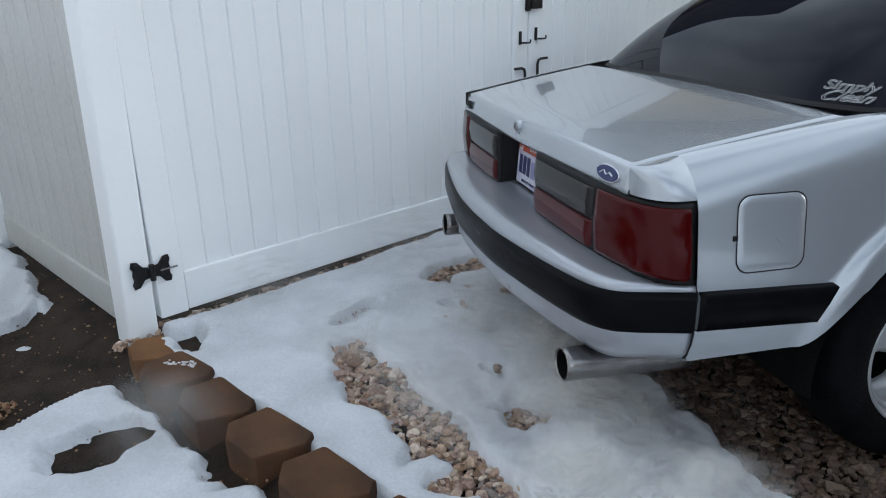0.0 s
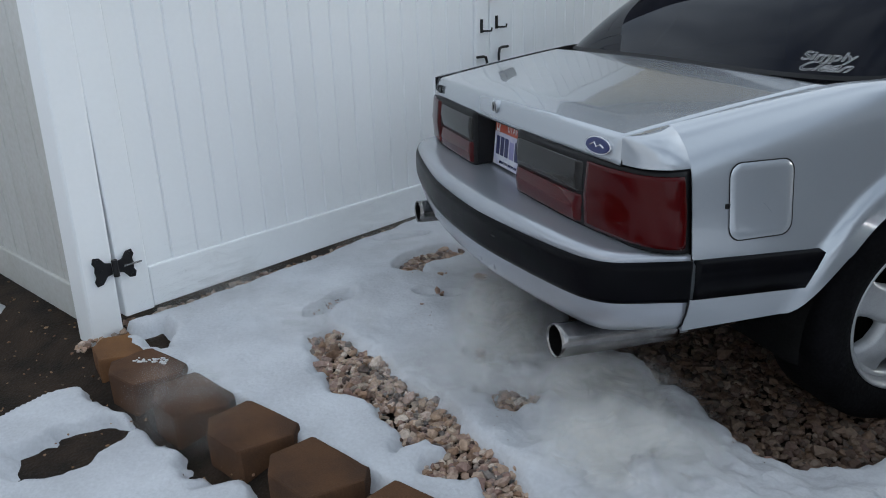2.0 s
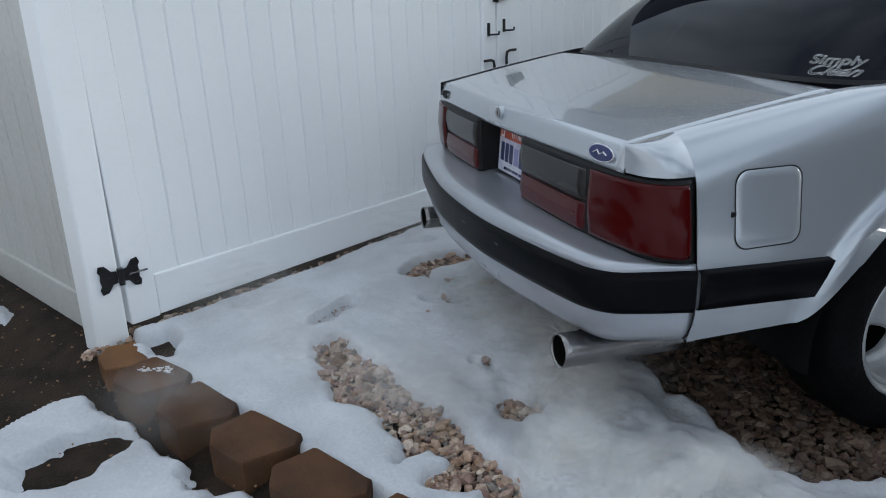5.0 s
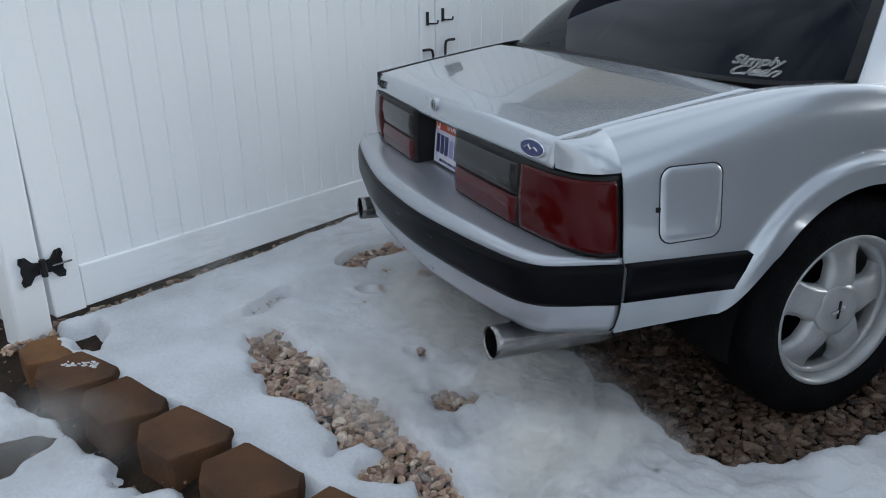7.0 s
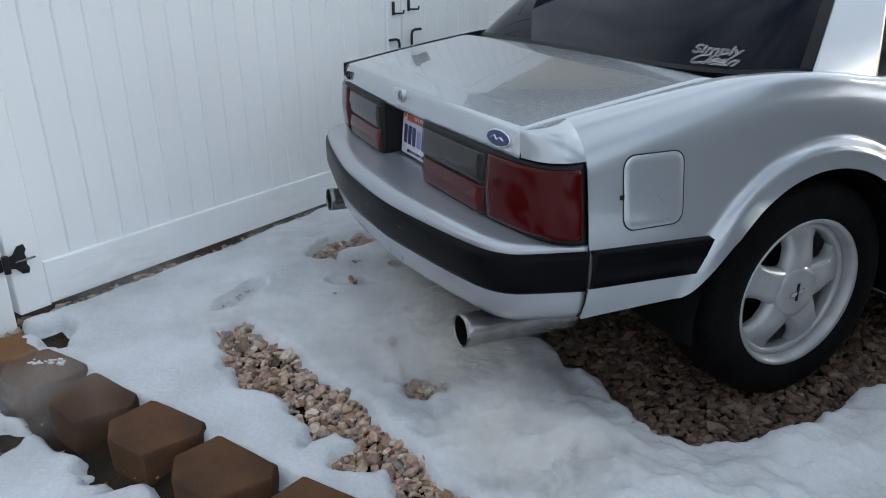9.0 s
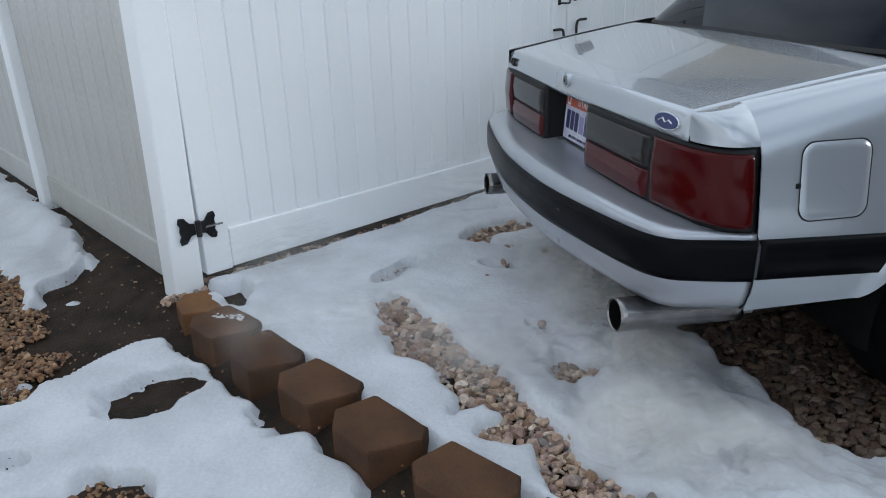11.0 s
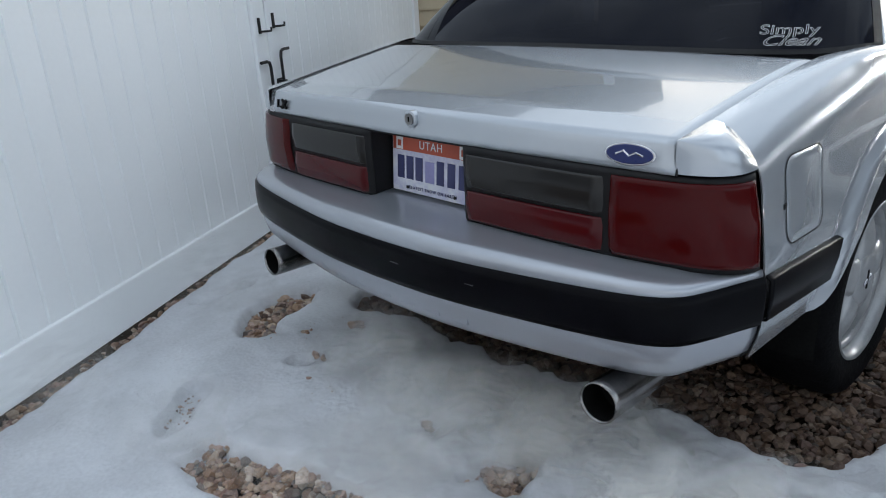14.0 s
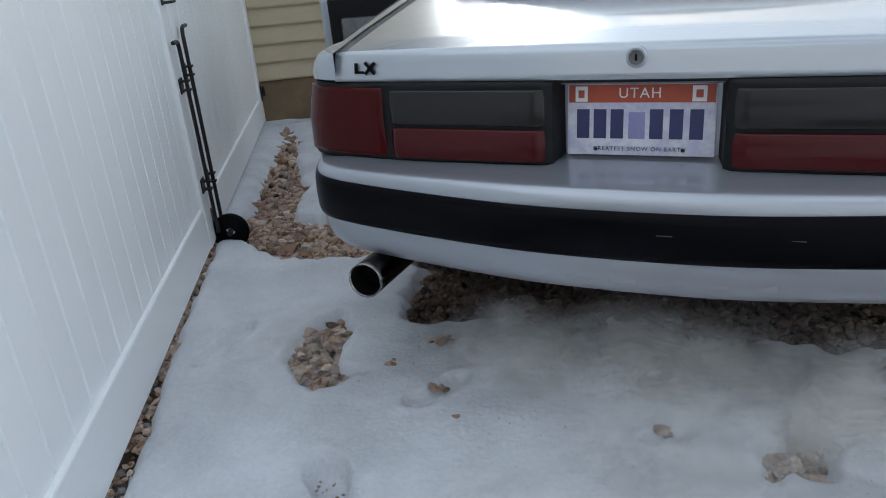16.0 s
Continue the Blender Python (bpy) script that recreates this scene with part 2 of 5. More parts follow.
def lettering(name, text, size, mat, parent, m, label="", slant=0.0, spread=1.0, line=0.0):
    cu = bpy.data.curves.new(name, "FONT")
    cu.body, cu.size, cu.align_x, cu.align_y = text, size, "CENTER", "CENTER"
    cu.extrude, cu.shear, cu.space_character = 0.0006, slant, spread
    if line:
        cu.fill_mode, cu.bevel_depth, cu.bevel_resolution, cu.extrude = "NONE", line, 0, 0.0
    tmp = bpy.data.objects.new(name, cu)
    me = bpy.data.meshes.new_from_object(tmp)
    bpy.data.objects.remove(tmp)
    me.materials.clear()
    me.materials.append(mat)
    ob = new(name, me)
    ob.parent, ob.matrix_basis = parent, m
    if label:
        ob["label"] = label
    return ob


def curve_at(points, v):
    """A smooth value from (v, value) pairs."""
    xs = [p[0] for p in points]
    if v <= xs[0]:
        return points[0][1]
    if v >= xs[-1]:
        return points[-1][1]
    i = max(k for k in range(len(xs)) if xs[k] <= v)
    i = min(i, len(xs) - 2)
    t = (v - xs[i]) / (xs[i + 1] - xs[i])
    y0, y1 = points[i][1], points[i + 1][1]
    s0 = (points[i + 1][1] - points[i - 1][1]) / (xs[i + 1] - xs[i - 1]) if i else (y1 - y0) / (xs[1] - xs[0])
    s1 = (points[i + 2][1] - y0) / (xs[i + 2] - xs[i]) if i + 2 < len(xs) else (y1 - y0) / (xs[i + 1] - xs[i])
    h = xs[i + 1] - xs[i]
    return (2 * t**3 - 3 * t**2 + 1) * y0 + (t**3 - 2 * t**2 + t) * h * s0 + (-2 * t**3 + 3 * t**2) * y1 + (t**3 - t**2) * h * s1


# ---- ground: dirt, crushed rock and melting snow ----
def lattice(x, y, seed):
    n = np.sin(x * 127.1 + y * 311.7 + seed * 74.7) * 43758.5453
    return n - np.floor(n)


def wave(x, y, size, seed=0):
    """Smooth noise from 0 to 1 with lumps of that size in metres."""
    u, v = x / size, y / size
    i, j = np.floor(u), np.floor(v)
    f, g = u - i, v - j
    f, g = f * f * (3 - 2 * f), g * g * (3 - 2 * g)
    a, b = lattice(i, j, seed), lattice(i + 1, j, seed)
    c, d = lattice(i, j + 1, seed), lattice(i + 1, j + 1, seed)
    return (a * (1 - f) + b * f) * (1 - g) + (c * (1 - f) + d * f) * g


def ease(a, b, v):
    t = np.clip((v - a) / (b - a), 0, 1)
    return t * t * (3 - 2 * t)


def outside(poly, x, y):
    """Metres to the outline of poly: plus outside, minus inside."""
    far, inside = np.full(x.shape, 1e9), np.zeros(x.shape, bool)
    for (ax, ay), (bx, by) in zip(poly, poly[1:] + poly[:1]):
        ex, ey = bx - ax, by - ay
        t = np.clip(((x - ax) * ex + (y - ay) * ey) / (ex * ex + ey * ey + 1e-12), 0, 1)
        far = np.minimum(far, np.hypot(x - ax - t * ex, y - ay - t * ey))
        cross = (ay > y) != (by > y)
        inside ^= cross & (x < ex * (y - ay) / (by - ay + 1e-12) + ax)
    return np.where(inside, -far, far)


EDGE_AT, EDGE_WAY = Vector((-0.36, -1.15)), Vector((0.838, 0.545))
GATE_AT, GATE_WAY = Vector((-0.640, -1.138)), Vector((-0.505, 0.863))
FENCE_WAY = Vector((-0.858, -0.514))

# Bare places: crushed rock by the car and in the melt channel, dirt beyond the edging.
ROCK_BARE = [
    [(-0.28, -0.49), (-0.31, -0.41), (-0.21, -0.345), (-0.04, -0.295), (0.187, -0.242), (0.30, -0.196), (0.475, -0.151), (0.637, -0.115), (0.80, -0.10), (0.88, -0.15), (0.80, -0.21), (0.699, -0.219), (0.667, -0.274), (0.61, -0.334), (0.555, -0.296), (0.55, -0.25), (0.486, -0.276), (0.507, -0.373), (0.443, -0.385), (0.368, -0.345), (0.264, -0.39), (0.146, -0.475), (-0.06, -0.506)],
    [(0.30, -0.05), (0.40, -0.02), (0.44, 0.09), (0.385, 0.17), (0.31, 0.06)],
    [(-0.74, 0.38), (-0.54, 0.41), (-0.44, 0.46), (-0.14, 0.42), (0.12, 0.44), (0.30, 0.50), (0.46, 0.47), (0.62, 0.53), (0.81, 0.52), (0.94, 0.59), (1.01, 0.75), (1.0, 0.98), (0.95, 1.28), (0.91, 1.7), (0.92, 5.2), (-0.95, 5.2), (-0.95, 1.6), (-1.2, 1.0), (-0.8, 0.76)],
    [(-1.73, 0.88), (-1.37, 0.72), (-1.0, 0.8), (-0.9, 2.2), (-1.2, 4.5), (-3.2, 3.6)],
    [(-1.01, 0.30), (-0.94, 0.38), (-0.84, 0.29), (-0.81, 0.16), (-0.73, 0.08), (-0.78, -0.03), (-0.89, -0.01), (-0.95, 0.12)],
    [(-0.56, -1.10), (-0.40, -1.07), (-0.34, -0.98), (-0.50, -0.93), (-0.62, -1.0)],
    [(-1.3, -2.74), (-1.42, -2.52), (-1.37, -2.22), (-1.04, -1.99), (-0.7, -1.86), (-0.47, -1.72), (-0.34, -1.82), (-0.27, -1.62), (-0.13, -1.63), (-0.12, -1.78), (-0.03, -1.66), (0.06, -1.76), (0.17, -1.87), (0.25, -2.1), (-0.2, -2.5), (-0.8, -2.8)],
    [(0.70, -0.20), (0.95, 0.02), (1.0, -0.08), (0.88, -0.25)],
]
DIRT_BARE = [
    [(-7.0, -5.05), (-2.64, -2.52), (-1.78, -2.0), (-1.19, -1.72), (-0.65, -1.68), (-0.39, -1.57), (-0.34, -1.42), (-0.42, -1.24), (-0.5, -1.1), (-1.0, -1.3), (-7.0, -4.85)],
    [(0.17, -1.39), (0.03, -1.40), (-0.09, -1.28), (-0.11, -1.15), (-0.04, -1.07), (0.12, -1.09), (0.19, -1.24)],
    [(0.68, -1.60), (0.57, -1.58), (0.51, -1.43), (0.43, -1.32), (0.51, -1.21), (0.62, -1.14), (0.75, -1.10), (0.95, -1.2), (0.95, -1.55)],
    [(-3.5, -3.78), (-3.62, -3.55), (-3.4, -3.42), (-3.3, -3.6)],
    [(-2.98, -3.35), (-3.0, -3.12), (-2.8, -3.1), (-2.78, -3.28)],
    [(-0.43, -1.26), (-0.22, -1.22), (-0.10, -1.11), (0.04, -1.07), (0.13, -1.02), (0.20, -0.935), (0.32, -0.92), (0.41, -0.79), (0.53, -0.76), (0.62, -0.66), (0.78, -0.62), (0.92, -0.48), (1.1, -0.4), (1.0, -0.3), (-0.4, -1.15)],
]
SNOW_ISLES = [[(-1.46, 1.12), (-1.60, 1.15), (-1.82, 1.56), (-2.34, 2.29), (-2.80, 2.96), (-2.68, 3.1), (-2.16, 2.36), (-1.70, 1.62)]]
# Footprints: middle, heading in degrees, length, depth.
PRINTS = [(-0.53, -0.37, 130, 0.29, 0.042), (-1.17, 0.10, 92, 0.28, 0.024), (-0.88, 0.15, 112, 0.34, 0.04), (0.10, 0.02, 30, 0.12, 0.02), (-0.47, 0.06, 60, 0.20, 0.02), (0.35, 0.04, 20, 0.2, 0.02), (0.33, -1.66, 75, 0.28, 0.04)]
LUMPS = [(0.86, 0.17, 0.045, 0.06), (1.00, 0.30, 0.10, 0.05), (0.80, 0.33, 0.11, 0.035), (0.55, 0.30, 0.12, 0.03), (0.25, 0.28, 0.14, 0.03), (-0.1, 0.26, 0.13, 0.03), (-0.36, 0.28, 0.10, 0.03), (1.25, 0.45, 0.22, 0.05), (0.7, 0.15, 0.12, 0.03), (1.3, 0.1, 0.18, 0.03)]


def lower_side(x, y):
    """0 on the car's side of the stone edging, 1 beyond it."""
    s = (x - EDGE_AT.x) * EDGE_WAY.y - (y - EDGE_AT.y) * EDGE_WAY.x
    along = (x - EDGE_AT.x) * EDGE_WAY.x + (y - EDGE_AT.y) * EDGE_WAY.y
    return ease(0.0, 0.14, s) * ease(3.2, 2.4, along)


def bed(x, y):
    """Height of the bare ground."""
    return -0.05 * lower_side(x, y) + 0.012 * (wave(x, y, 0.35, 3) - 0.5)


def bare(x, y, which):
    rag = 0.06 * (wave(x, y, 0.11, 11) - 0.5) + 0.034 * (wave(x, y, 0.035, 12) - 0.5)
    d = np.full(x.shape, 1e9)
    for poly in which:
        d = np.minimum(d, outside(poly, x, y))
    return d + rag


def snow_height(x, y):
    d = bare(x, y, ROCK_BARE + DIRT_BARE)
    for poly in SNOW_ISLES:
        d = np.maximum(d, -outside(poly, x, y) + 0.05 * (wave(x, y, 0.12, 5) - 0.5))
    across = (x - EDGE_AT.x) * EDGE_WAY.y - (y - EDGE_AT.y) * EDGE_WAY.x
    row = np.abs(across - 0.028) - 0.088 + 0.05 * (wave(x, y, 0.09, 61) - 0.5) + 0.02 * (wave(x, y, 0.03, 62) - 0.5)
    d = np.where((x > -0.64) & (x < 1.45), np.minimum(d, row), d)
    low = lower_side(x, y)
    thin = 0.5 * (wave(x, y, 0.42, 21) + 0.5 * wave(x, y, 0.13, 22) - 0.42 - 0.25 * ease(-2.2, -0.2, x))
    d = np.where((low > 0.5) & (x < 0.4) & (x > -2.6) & (y > -3.0), np.minimum(d, thin + 0.12 * ease(-0.5, 0.3, x)), d)
    q = (x - GATE_AT.x) * GATE_WAY.y - (y - GATE_AT.y) * GATE_WAY.x
    run = (x - GATE_AT.x) * GATE_WAY.x + (y - GATE_AT.y) * GATE_WAY.y
    d = np.where((run > -0.1) & (run < 2.6) & (q > -0.3), np.minimum(d, q - 0.012 - 0.035 * wave(x, y, 0.3, 31) * ease(1.6, 0.4, run) + 0.02 * (wave(x, y, 0.06, 32) - 0.5)), d)
    cover = ease(-0.032, 0.02, d)
    deep = 0.042 + 0.022 * (wave(x, y, 0.5, 1) - 0.5) + 0.012 * (wave(x, y, 0.16, 2) - 0.5) + 0.004 * (wave(x, y, 0.04, 4) - 0.5)
    rough = ease(-0.1, 0.5, x) * ease(-0.35, 0.1, y) + ease(0.9, 1.2, x)
    rough = rough * ease(2.1, 1.5, x) * ease(5.2, 4.4, y)
    deep = deep + np.clip(rough, 0, 1) * ((0.024 + 0.03 * ease(0.95, 1.2, x)) * (wave(x, y, 0.14, 8) - 0.4) + 0.034 * (wave(x, y, 0.06, 9) - 0.5) + 0.016 * (wave(x, y, 0.024, 19) - 0.5))
    deep = deep + ease(0.95, 1.1, x) * ease(0.7, 1.3, y) * ease(2.1, 1.5, x) * ease(5.2, 4.4, y) * (0.07 * (wave(x, y, 0.24, 71) - 0.4) + 0.03 * (wave(x, y, 0.09, 72) - 0.5))
    deep = deep * (1 - 0.35 * low) + low * 0.012 * (wave(x, y, 0.07, 51) - 0.5)
    for cx, cy, r, h in LUMPS:
        deep = deep + h * np.exp(-((x - cx) ** 2 + (y - cy) ** 2) / (r * r))
    for cx, cy, deg, length, sink in PRINTS:
        c, s = math.cos(radians(deg)), math.sin(radians(deg))
        u, v = (x - cx) * c + (y - cy) * s, -(x - cx) * s + (y - cy) * c
        waist = 0.5 * length * (0.32 - 0.07 * np.cos(u / length * 9))
        e = np.hypot(u / (0.5 * length), v / waist)
        tread = 0.004 * np.sin(u * 230) * ease(1.0, 0.8, e)
        deep = deep - (sink + tread) * ease(1.06, 0.9, e) + 0.006 * np.exp(-((e - 1.2) / 0.15) ** 2)
    far = ease(6.9, 7.4, y) * ease(-1.6, -1.0, x) * ease(13.0, 12.0, y)
    pile = 0.35 * np.exp(-((x - 1.3) / 1.0) ** 2 - ((y - 13.2) / 1.0) ** 2) + 0.35 * np.exp(-((x - 3.6) / 1.6) ** 2 - ((y - 15.6) / 1.0) ** 2)
    street = ease(15.5, 16.5, y)
    cover = cover * (1 - far) * (1 - street)
    h = bed(x, y) - 0.03 + cover * (0.03 + np.maximum(deep, -0.02)) - 0.05 * (far + street)
    return h + pile


def terrain(name, xs, ys, height, mat, skip=None):
    x, y = np.meshgrid(np.array(xs), np.array(ys))
    z = height(x, y)
    w = len(xs)
    verts = np.stack([x, y, z], -1).reshape(-1, 3)
    i = (np.arange(len(ys) - 1)[:, None] * w + np.arange(w - 1)[None]).reshape(-1)
    me = bpy.data.meshes.new(name)
    me.from_pydata(verts.tolist(), [], np.stack([i, i + 1, i + w + 1, i + w], 1).tolist())
    me.polygons.foreach_set("use_smooth", [True] * len(me.polygons))
    me.materials.append(mat)
    return new(name, me)


def spread(lo, hi, step, reach, grow):
    out, a, b, s = list(np.arange(lo, hi, step)), lo, hi, step
    while b < reach:
        s *= grow
        a, b = a - s, b + s
        out = [a, *out, b]
    return sorted(out)


tagged(terrain("ground", spread(-4, 4, 0.06, 400, 1.25), spread(-4, 4, 0.06, 400, 1.25), lambda x, y: bed(x, y) - 0.018 - 0.04 * ease(7, 8, y), DIRT), "dark wet dirt ground with melting snow on it", "ground", kind="structure")
tagged(terrain("snow", spread(-1.9, 1.5, 0.0125, 60, 1.12), spread(-1.9, 4.6, 0.0125, 60, 1.12), snow_height, SNOW), "old melting white snow with footprints and bare patches", "snow", kind="stuff")


def stone_shape(rng):
    bm = bmesh.new()
    bmesh.ops.create_icosphere(bm, subdivisions=1, radius=1)
    for v in bm.verts:
        v.co = v.co * rng.uniform(0.62, 1.2)
        v.co.x, v.co.y, v.co.z = v.co.x * 1.2, v.co.y * 0.95, v.co.z * 0.72
    co = np.array([v.co[:] for v in bm.verts])
    fa = [[v.index for v in f.verts] for f in bm.faces]
    bm.free()
    return co, np.array(fa)


def scatter(name, label, area, where, per_m2, size, sink=0.0, mat=ROCK):
    """Loose stones over an area (x0, x1, y0, y1) where the test holds, as one mesh."""
    rng = np.random.default_rng(len(name) * 7 + int(per_m2))
    shapes = [stone_shape(random.Random(k)) for k in range(12)]
    x0, x1, y0, y1 = area
    count = int((x1 - x0) * (y1 - y0) * per_m2)
    x, y = rng.uniform(x0, x1, count), rng.uniform(y0, y1, count)
    keep = where(x, y)
    x, y = x[keep], y[keep]
    z = bed(x, y)
    vs, fs, base = [], [], 0
    for k in range(len(x)):
        co, fa = shapes[rng.integers(12)]
        r = size * rng.lognormal(0, 0.3)
        turn = np.array(Euler(rng.uniform(-0.5, 0.5, 2).tolist() + [rng.uniform(0, 6.3)]).to_matrix())
        vs.append(co @ turn.T * r + (x[k], y[k], z[k] + r * rng.uniform(-0.1, 0.75) - sink))
        fs.append(fa + base)
        base += len(co)
    me = bpy.data.meshes.new(name)
    me.from_pydata(np.concatenate(vs).tolist(), [], np.concatenate(fs).tolist())
    me.materials.append(mat)
    return tagged(new(name, me), label, "gravel", kind="stuff")


scatter("gravel", "loose tan, pink and grey crushed rock in the melted places", (-1.9, 1.05, -0.6, 2.0), lambda x, y: (bare(x, y, ROCK_BARE) < 0.02) & (outside(ROCK_BARE[2], x, y) > 0.0), 6200, 0.0112, 0.004)
scatter("gravel_damp", "crushed rock under the car, coloured dark for the car's shade", (-1.2, 1.05, 0.35, 2.4), lambda x, y: outside(ROCK_BARE[2], x, y) < 0.0, 5200, 0.0115, 0.004, SHADED_ROCK)
scatter("gravel_strip", "tan and grey crushed rock along the gate", (-3.3, -0.9, 0.7, 4.0), lambda x, y: (bare(x, y, ROCK_BARE) < 0.015) & (y > 0.7), 1500, 0.017, 0.008)
scatter("gravel_edge", "crushed rock along the bottom of the vinyl gate", (-2.0, -0.3, -1.3, 1.2), lambda x, y: np.abs((x - GATE_AT.x) * GATE_WAY.y - (y - GATE_AT.y) * GATE_WAY.x) < 0.042, 3800, 0.011, -0.004)
scatter("gravel_yard", "small brown gravel in the melted yard patch", (-1.4, 0.95, -2.8, -1.0), lambda x, y: (bare(x, y, ROCK_BARE) < 0.03) & (lower_side(x, y) > 0.8), 6000, 0.0082, 0.002, PEA_ROCK)
scatter("gravel_patch", "sparse small gravel in a bare dirt patch", (0.3, 0.95, -1.7, -1.0), lambda x, y: (bare(x, y, DIRT_BARE[2:3]) < -0.03), 2600, 0.0062, 0.002, PEA_ROCK)
scatter("snow_specks", "dark grit melting out of the dirty snow by the exhaust", (-0.7, 1.3, -0.2, 0.6), lambda x, y: (wave(x, y, 0.12, 41) > 0.62) & (bare(x, y, ROCK_BARE) > 0.03), 700, 0.0013, -0.046, PEA_ROCK)
scatter("dirt_pebbles", "scattered pebbles and clods in the bare dirt", (-4.0, 1.0, -3.4, -0.5), lambda x, y: (bare(x, y, DIRT_BARE) < 0.02) | (lower_side(x, y) > 0.8), 240, 0.0045, 0.002, PEA_ROCK)

SPOTS = [(-0.469, 0.071, 0.02, 0.016), (0.105, 0.045, 0.028, 0.022), (-0.015, 0.025, 0.014, 0.010), (0.46, 0.09, 0.03, 0.05), (-0.55, 0.28, 0.03, 0.03), (-0.64, 0.13, 0.012, 0.02), (-0.39, -0.03, 0.012, 0.012), (0.86, 0.24, 0.02, 0.03)]


def in_spots(x, y):
    hit = np.zeros(x.shape, bool)
    for cx, cy, a, b in SPOTS:
        hit |= ((x - cx) / a) ** 2 + ((y - cy) / b) ** 2 < 1
    return hit


scatter("print_grit", "grit and bits of gravel pressed into a boot print", (-0.75, -0.3, -0.6, -0.15), lambda x, y: (((x + 0.53) * -0.643 + (y + 0.37) * 0.766) / 0.12) ** 2 + (((x + 0.53) * 0.766 + (y + 0.37) * 0.643) / 0.038) ** 2 < 1, 2600, 0.0042, -0.006)
scatter("loose_stones", "few stones showing through the thin dirty snow", (-0.7, 0.6, -0.5, 0.35), in_spots, 4200, 0.0125, -0.030)

driveway = part("driveway", boxed((-1.3, 6.9, -0.2), (12, 12.6, 0.012)), CONCRETE)
tagged(driveway, "plain tan concrete driveway with cracks, cleared of snow", "driveway", kind="structure")
for a, b in (((0.2, 8.6), (6, 8.0)), ((-1.2, 10.1), (8, 10.0))):
    part("joint", tube([(*a, 0.010), (*b, 0.010)], 0.006, 6), ASPHALT, driveway)
tagged(part("road", boxed((-60, 16.4, -0.2), (60, 27, -0.02)), ASPHALT), "grey asphalt street beyond the driveway", "road", kind="structure")


# Added ring about 100 m off; it cuts the light of the low sky.
bm = bmesh.new()
rows = [[], [], []]
for k in range(121):
    a = 2 * math.pi * k / 120
    top = 9 + 4 * math.sin(3 * a + 1) + 2.5 * math.sin(7 * a) + 1.2 * math.sin(17 * a)
    for row, z, r in zip(rows, (-1, 0.6 * top, top), (95, 100, 112)):
        row.append((r * math.cos(a), r * math.sin(a), z))
sheet(rows, bm)
tagged(part("backdrop", bm, BACKDROP, smooth=True), "far grey-brown ring added to block the low sky", "backdrop", kind="structure")


# ---- stone edging ----
# outline of one edging stone: along the row, and across it
STONE = [(-0.139, -0.045), (-0.116, 0.088), (0.108, 0.086), (0.141, 0.036), (0.08, -0.106), (-0.07, -0.098)]
ROW_TURN = math.atan2(EDGE_WAY.y, EDGE_WAY.x)


def hexagon_paver(at, tall, spin, mat, label, size=1.0):
    """An edging stone with a flat top, a narrow chamfer and chipped edges."""
    bm = bmesh.new()
    rng = random.Random(int(at[0] * 1000))
    ring = []
    for k, (u, v) in enumerate(STONE):
        nu, nv = STONE[(k + 1) % 6]
        u, v = u + rng.uniform(-0.004, 0.004), v + rng.uniform(-0.004, 0.004)
        for f in (0.06, 0.35, 0.65, 0.94):
            chip = rng.uniform(0.985, 1.003)
            ring.append(((u + (nu - u) * f) * size * chip, (v + (nv - v) * f) * size * chip))
    c, n = math.cos(ROW_TURN + radians(spin)), math.sin(ROW_TURN + radians(spin))
    levels = [(1.0, -0.16), (1.0, tall - 0.012), (0.985, tall - 0.003), (0.955, tall)]
    rows = [[(s * (u * c - v * n), s * (u * n + v * c), z + (rng.uniform(-0.0015, 0.0015) if z > 0 else 0)) for u, v in ring] for s, z in levels]
    sheet(rows, bm, closed=True)
    bm.verts.ensure_lookup_table()
    bm.faces.new(bm.verts[-24:])
    ob = part("hexagon_paver", bm, mat, at=pose(at[0], at[1], 0, rng.uniform(-1.5, 1.5), rng.uniform(-1.5, 1.5), 0))
    return tagged(ob, label, "paver", "stone edging of the gravel bed")


PAVERS = [(-0.395, -1.145, 0.046, -14), (-0.197, -1.04, 0.052, 3), (0.042, -0.895, 0.050, -2), (0.277, -0.737, 0.050, 1), (0.535, -0.592, 0.050, -2), (0.790, -0.412, 0.045, 2), (1.04, -0.25, 0.04, -2), (1.285, -0.085, 0.03, 2)]
for k, (x, y, tall, spin) in enumerate(PAVERS):
    p = hexagon_paver((x, y), tall, spin, PAVER_ORANGE if k == 0 else PAVER, "lighter orange-brown hexagonal concrete paver against the fence post" if k == 0 else "brown hexagonal concrete edging paver with worn white paint" if k == 1 else "dark brown hexagonal concrete edging paver in the snow", 0.76 if k == 0 else 1.0)
    if k == 1:
        rng = random.Random(5)
        bm = bmesh.new()
        for j in range(30):
            u = rng.uniform(-0.06, 0.06)
            h = rng.uniform(0.0008, 0.0026)
            box(bm, (u - 3 * h, -h, tall - 0.001), (u + 3 * h, h, tall + 0.0025), 0, Matrix.Rotation(radians(62 + rng.uniform(-9, 9)), 4, "Z") @ Matrix.Translation((0, 0.03 + rng.gauss(0, 0.010), 0)))
        part("paint_scrape", bm, PAPER, p, "worn white paint scrape")


# ---- white vinyl gate and fence ----
def along(at, way, out):
    """A frame with x along the fence, y towards its seen face, z up."""
    return Matrix(((way[0], out[0], 0, at[0]), (way[1], out[1], 0, at[1]), (0, 0, 1, 0), (0, 0, 0, 1)))


